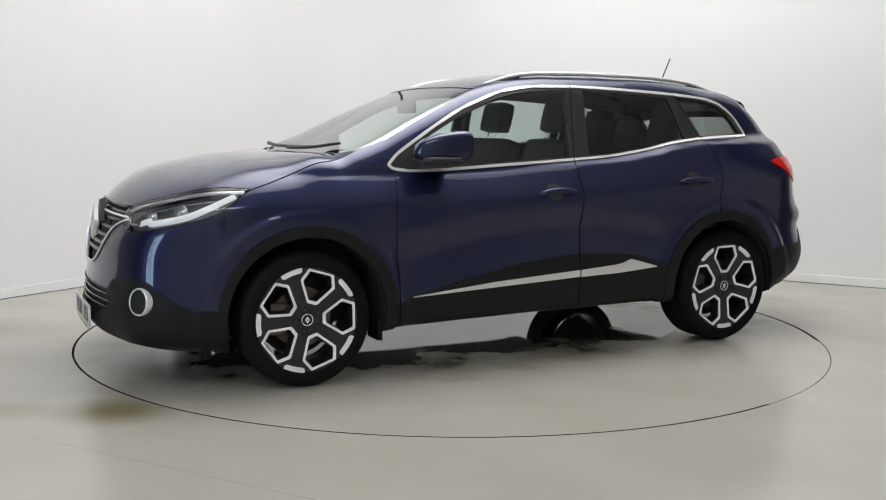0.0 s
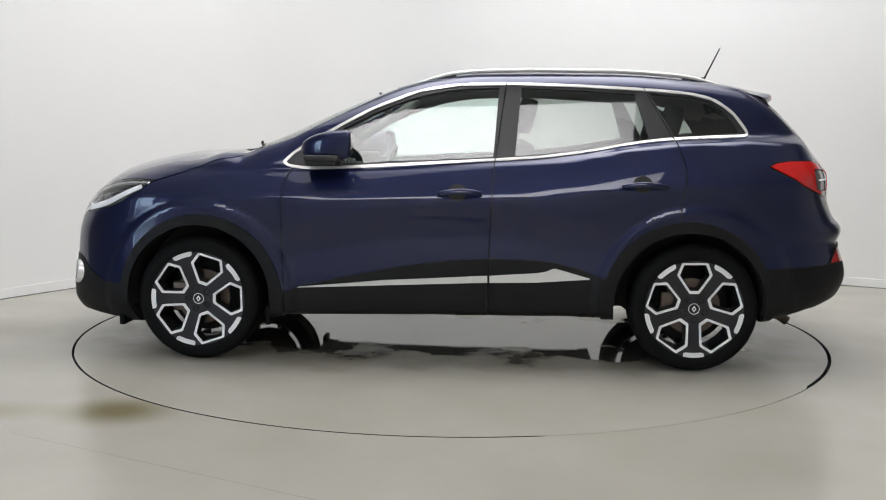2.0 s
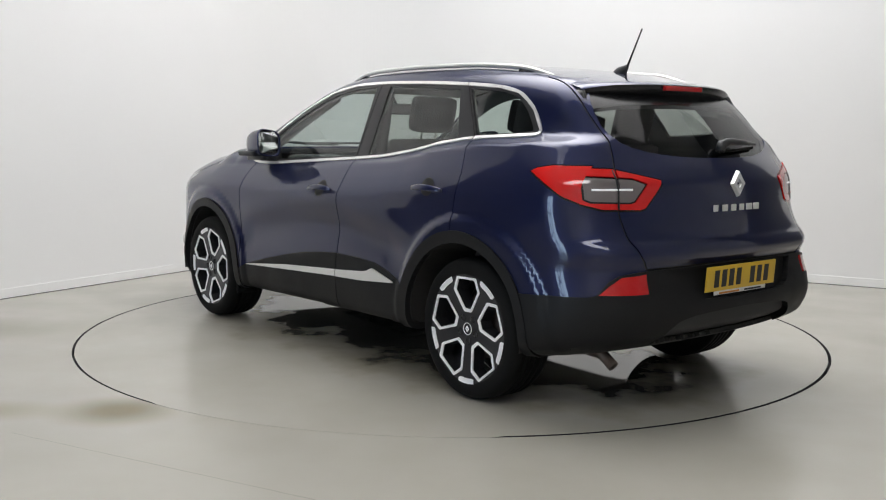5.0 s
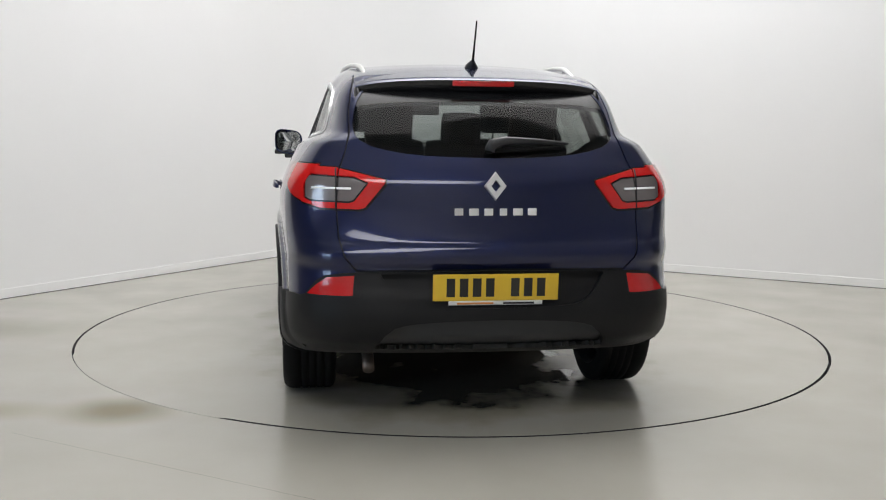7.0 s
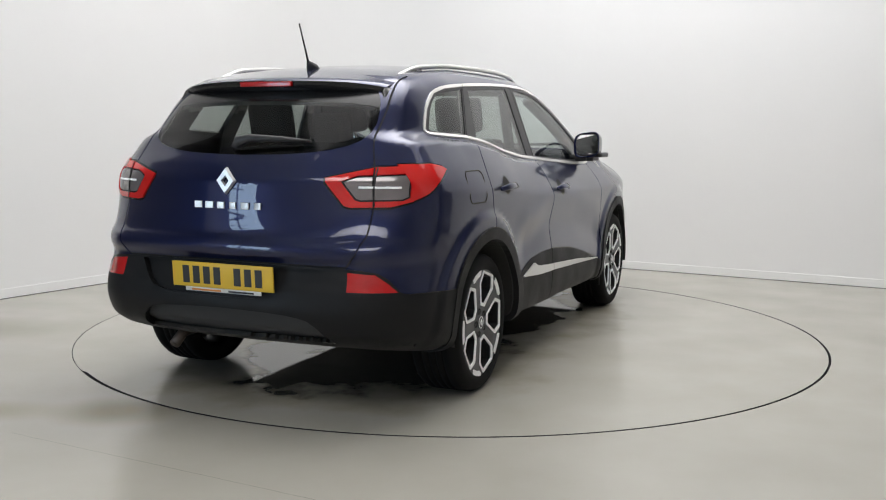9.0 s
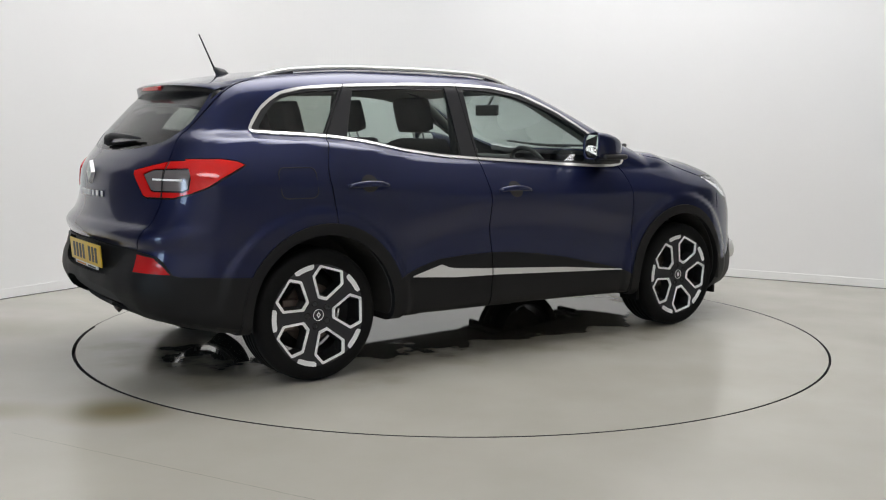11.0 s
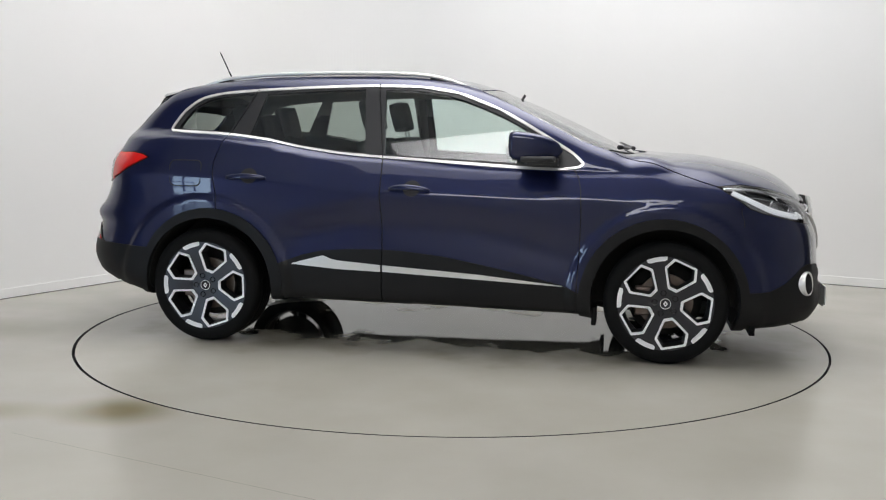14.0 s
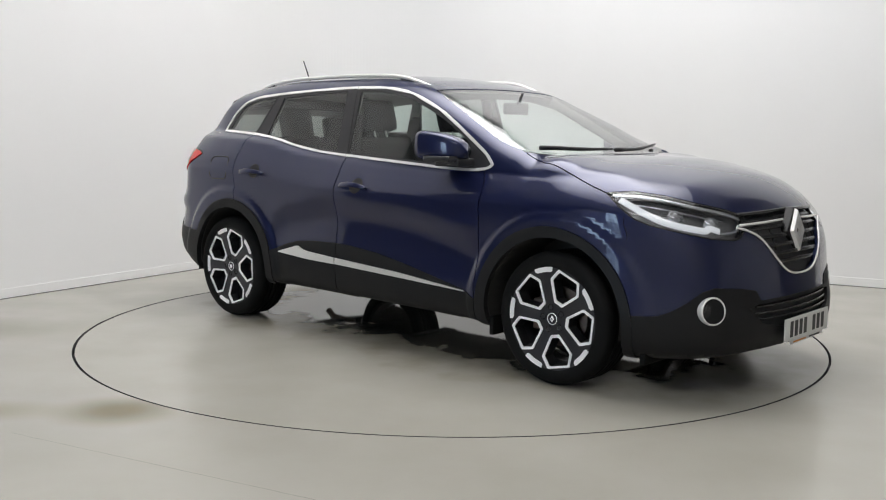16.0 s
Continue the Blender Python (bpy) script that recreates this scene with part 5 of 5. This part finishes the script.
for y in (0.37, -0.37):
    seat(0.02, y, car)
for y, low, half in ((0.36, 0.08, 0.118), (0.0, 0.20, 0.10), (-0.36, 0.08, 0.118)):
    seat(-0.80, y, car, True, 0.355, low, half)
bm = bmesh.new()
box(bm, (0.55, -0.70, 0.72), (1.02, 0.70, 1.04), 0.09)
box(bm, (0.55, 0.22, 0.95), (0.85, 0.56, 1.09), 0.05)
part("dashboard", bm, LINER, car, "dark grey dashboard")
bm = bmesh.new()
lathe(bm, [(0.175 + 0.014 * math.cos(2 * math.pi * k / 8), 0.014 * math.sin(2 * math.pi * k / 8)) for k in range(8)], 36, True)
box(bm, (-0.17, -0.012, -0.02), (0.17, 0.012, 0.03), 0.01)
part("steering_wheel", bm, LINER, car, "black steering wheel", at=pose(0.47, -0.37, 0.99, 0, 0, 90) @ pose(0, 0, 0, -25))
bm = bmesh.new()
box(bm, (-0.11, -0.012, -0.035), (0.11, 0.014, 0.035), 0.012)
tube(bm, [(0, 0.0, 0.02), (0, -0.05, 0.09)], 0.008, 8)
part("inner_mirror", bm, LINER, car, "black rear-view mirror", at=pose(0.40, 0, 1.385, 0, 0, 90))
for s in BOTH:
    bm = bmesh.new()
    tube(bm, [(-0.32, s * 0.66, 1.02), (-0.34, s * 0.60, 1.46)], 0.03, 8)
    part("pillar_lining", bm, LINER, car)
    bm = bmesh.new()
    tube(bm, [(0.84, s * 0.70, 1.10), (0.50, s * 0.62, 1.30), (0.27, s * 0.54, 1.44)], 0.03, 8)
    part("pillar_lining", bm, HEADLINING, car)
# ---- the turntable, wet under the car ----
def wet_floor():
    m = FLOOR.copy()
    m.name = "wet_floor_paint"
    n, l, b = nodes_of(m)
    co = n.new("ShaderNodeTexCoord")
    sep = n.new("ShaderNodeSeparateXYZ")
    l.new(co.outputs["Object"], sep.inputs[0])

    def math_node(op, a, c):
        k = n.new("ShaderNodeMath")
        k.operation = op
        for i, v in enumerate((a, c)):
            if isinstance(v, (int, float)):
                k.inputs[i].default_value = v
            else:
                l.new(v, k.inputs[i])
        return k.outputs[0]

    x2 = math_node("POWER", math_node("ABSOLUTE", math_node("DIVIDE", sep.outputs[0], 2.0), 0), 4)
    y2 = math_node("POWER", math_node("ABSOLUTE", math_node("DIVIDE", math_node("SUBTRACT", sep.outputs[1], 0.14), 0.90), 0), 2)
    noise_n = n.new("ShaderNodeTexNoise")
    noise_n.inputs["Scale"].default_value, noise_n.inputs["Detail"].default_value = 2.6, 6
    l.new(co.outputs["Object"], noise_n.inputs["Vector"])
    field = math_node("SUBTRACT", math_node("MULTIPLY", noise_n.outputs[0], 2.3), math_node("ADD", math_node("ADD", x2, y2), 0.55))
    ramp = n.new("ShaderNodeMapRange")
    ramp.inputs[1].default_value, ramp.inputs[2].default_value = 0.0, 0.22
    l.new(field, ramp.inputs[0])
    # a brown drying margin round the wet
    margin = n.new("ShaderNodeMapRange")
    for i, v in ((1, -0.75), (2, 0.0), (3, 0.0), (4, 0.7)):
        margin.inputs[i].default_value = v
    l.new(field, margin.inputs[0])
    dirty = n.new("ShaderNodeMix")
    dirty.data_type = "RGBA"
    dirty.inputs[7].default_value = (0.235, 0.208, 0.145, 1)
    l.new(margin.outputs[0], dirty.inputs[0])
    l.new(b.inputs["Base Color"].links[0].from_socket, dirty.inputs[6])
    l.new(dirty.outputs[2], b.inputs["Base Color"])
    old_c, old_r = b.inputs["Base Color"].links[0].from_socket, b.inputs["Roughness"].links[0].from_socket
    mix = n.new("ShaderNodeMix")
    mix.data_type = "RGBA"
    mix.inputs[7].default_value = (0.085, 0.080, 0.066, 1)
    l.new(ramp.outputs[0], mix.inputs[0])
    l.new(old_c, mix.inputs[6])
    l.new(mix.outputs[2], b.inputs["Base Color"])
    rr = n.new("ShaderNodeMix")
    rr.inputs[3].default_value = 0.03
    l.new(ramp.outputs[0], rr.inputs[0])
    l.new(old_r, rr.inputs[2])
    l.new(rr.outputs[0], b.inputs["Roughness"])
    return m


table = new("turntable")
tagged(table, "round grey-painted turntable flush with the floor, wet in the middle", "turntable")
bm = bmesh.new()
lathe(bm, [(0.001, 0.0), (0.6, 0.0), (1.2, 0.0), (1.8, 0), (TABLE_R - 0.001, 0.0), (TABLE_R, -0.0007)], 256)
bmesh.ops.rotate(bm, verts=bm.verts, matrix=Matrix.Rotation(radians(90), 3, "X"))
bmesh.ops.recalc_face_normals(bm, faces=bm.faces)
def gap_width(deg):
    """The joint round the disc: worn wide over one stretch, all but shut before it."""
    d = (deg - 145.5) % 360
    if d < 130:
        return 0.0135 + 0.007 * (1 - d / 130)
    if d > 318:
        return 0.004
    return 0.0135


def worn_edge(bm):
    for v in bm.verts:
        if v.co.xy.length > 2.2:
            v.co.xy *= (PIT_R - gap_width(math.degrees(math.atan2(v.co.y, v.co.x))) + v.co.xy.length - TABLE_R) / v.co.xy.length


worn_edge(bm)
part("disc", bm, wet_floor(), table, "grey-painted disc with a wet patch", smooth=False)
bm = bmesh.new()
lathe(bm, [(TABLE_R, -0.0008), (TABLE_R, -0.006), (TABLE_R, -0.05)], 256)
bmesh.ops.rotate(bm, verts=bm.verts, matrix=Matrix.Rotation(radians(90), 3, "X"))
worn_edge(bm)
part("rim_edge", bm, GAP_AND_SHADE, table, "dark steel disc edge", smooth=False)


def motions():
    rows = [(t * 0.5, pose(0, 0, 0, 0, 0, HEADING + TURN_RATE * t * 0.5)) for t in range(33)]
    walk(table, rows)
    walk(car, [(t, m @ pose(CAR_X, CAR_Y, 0)) for t, m in rows])


motions()
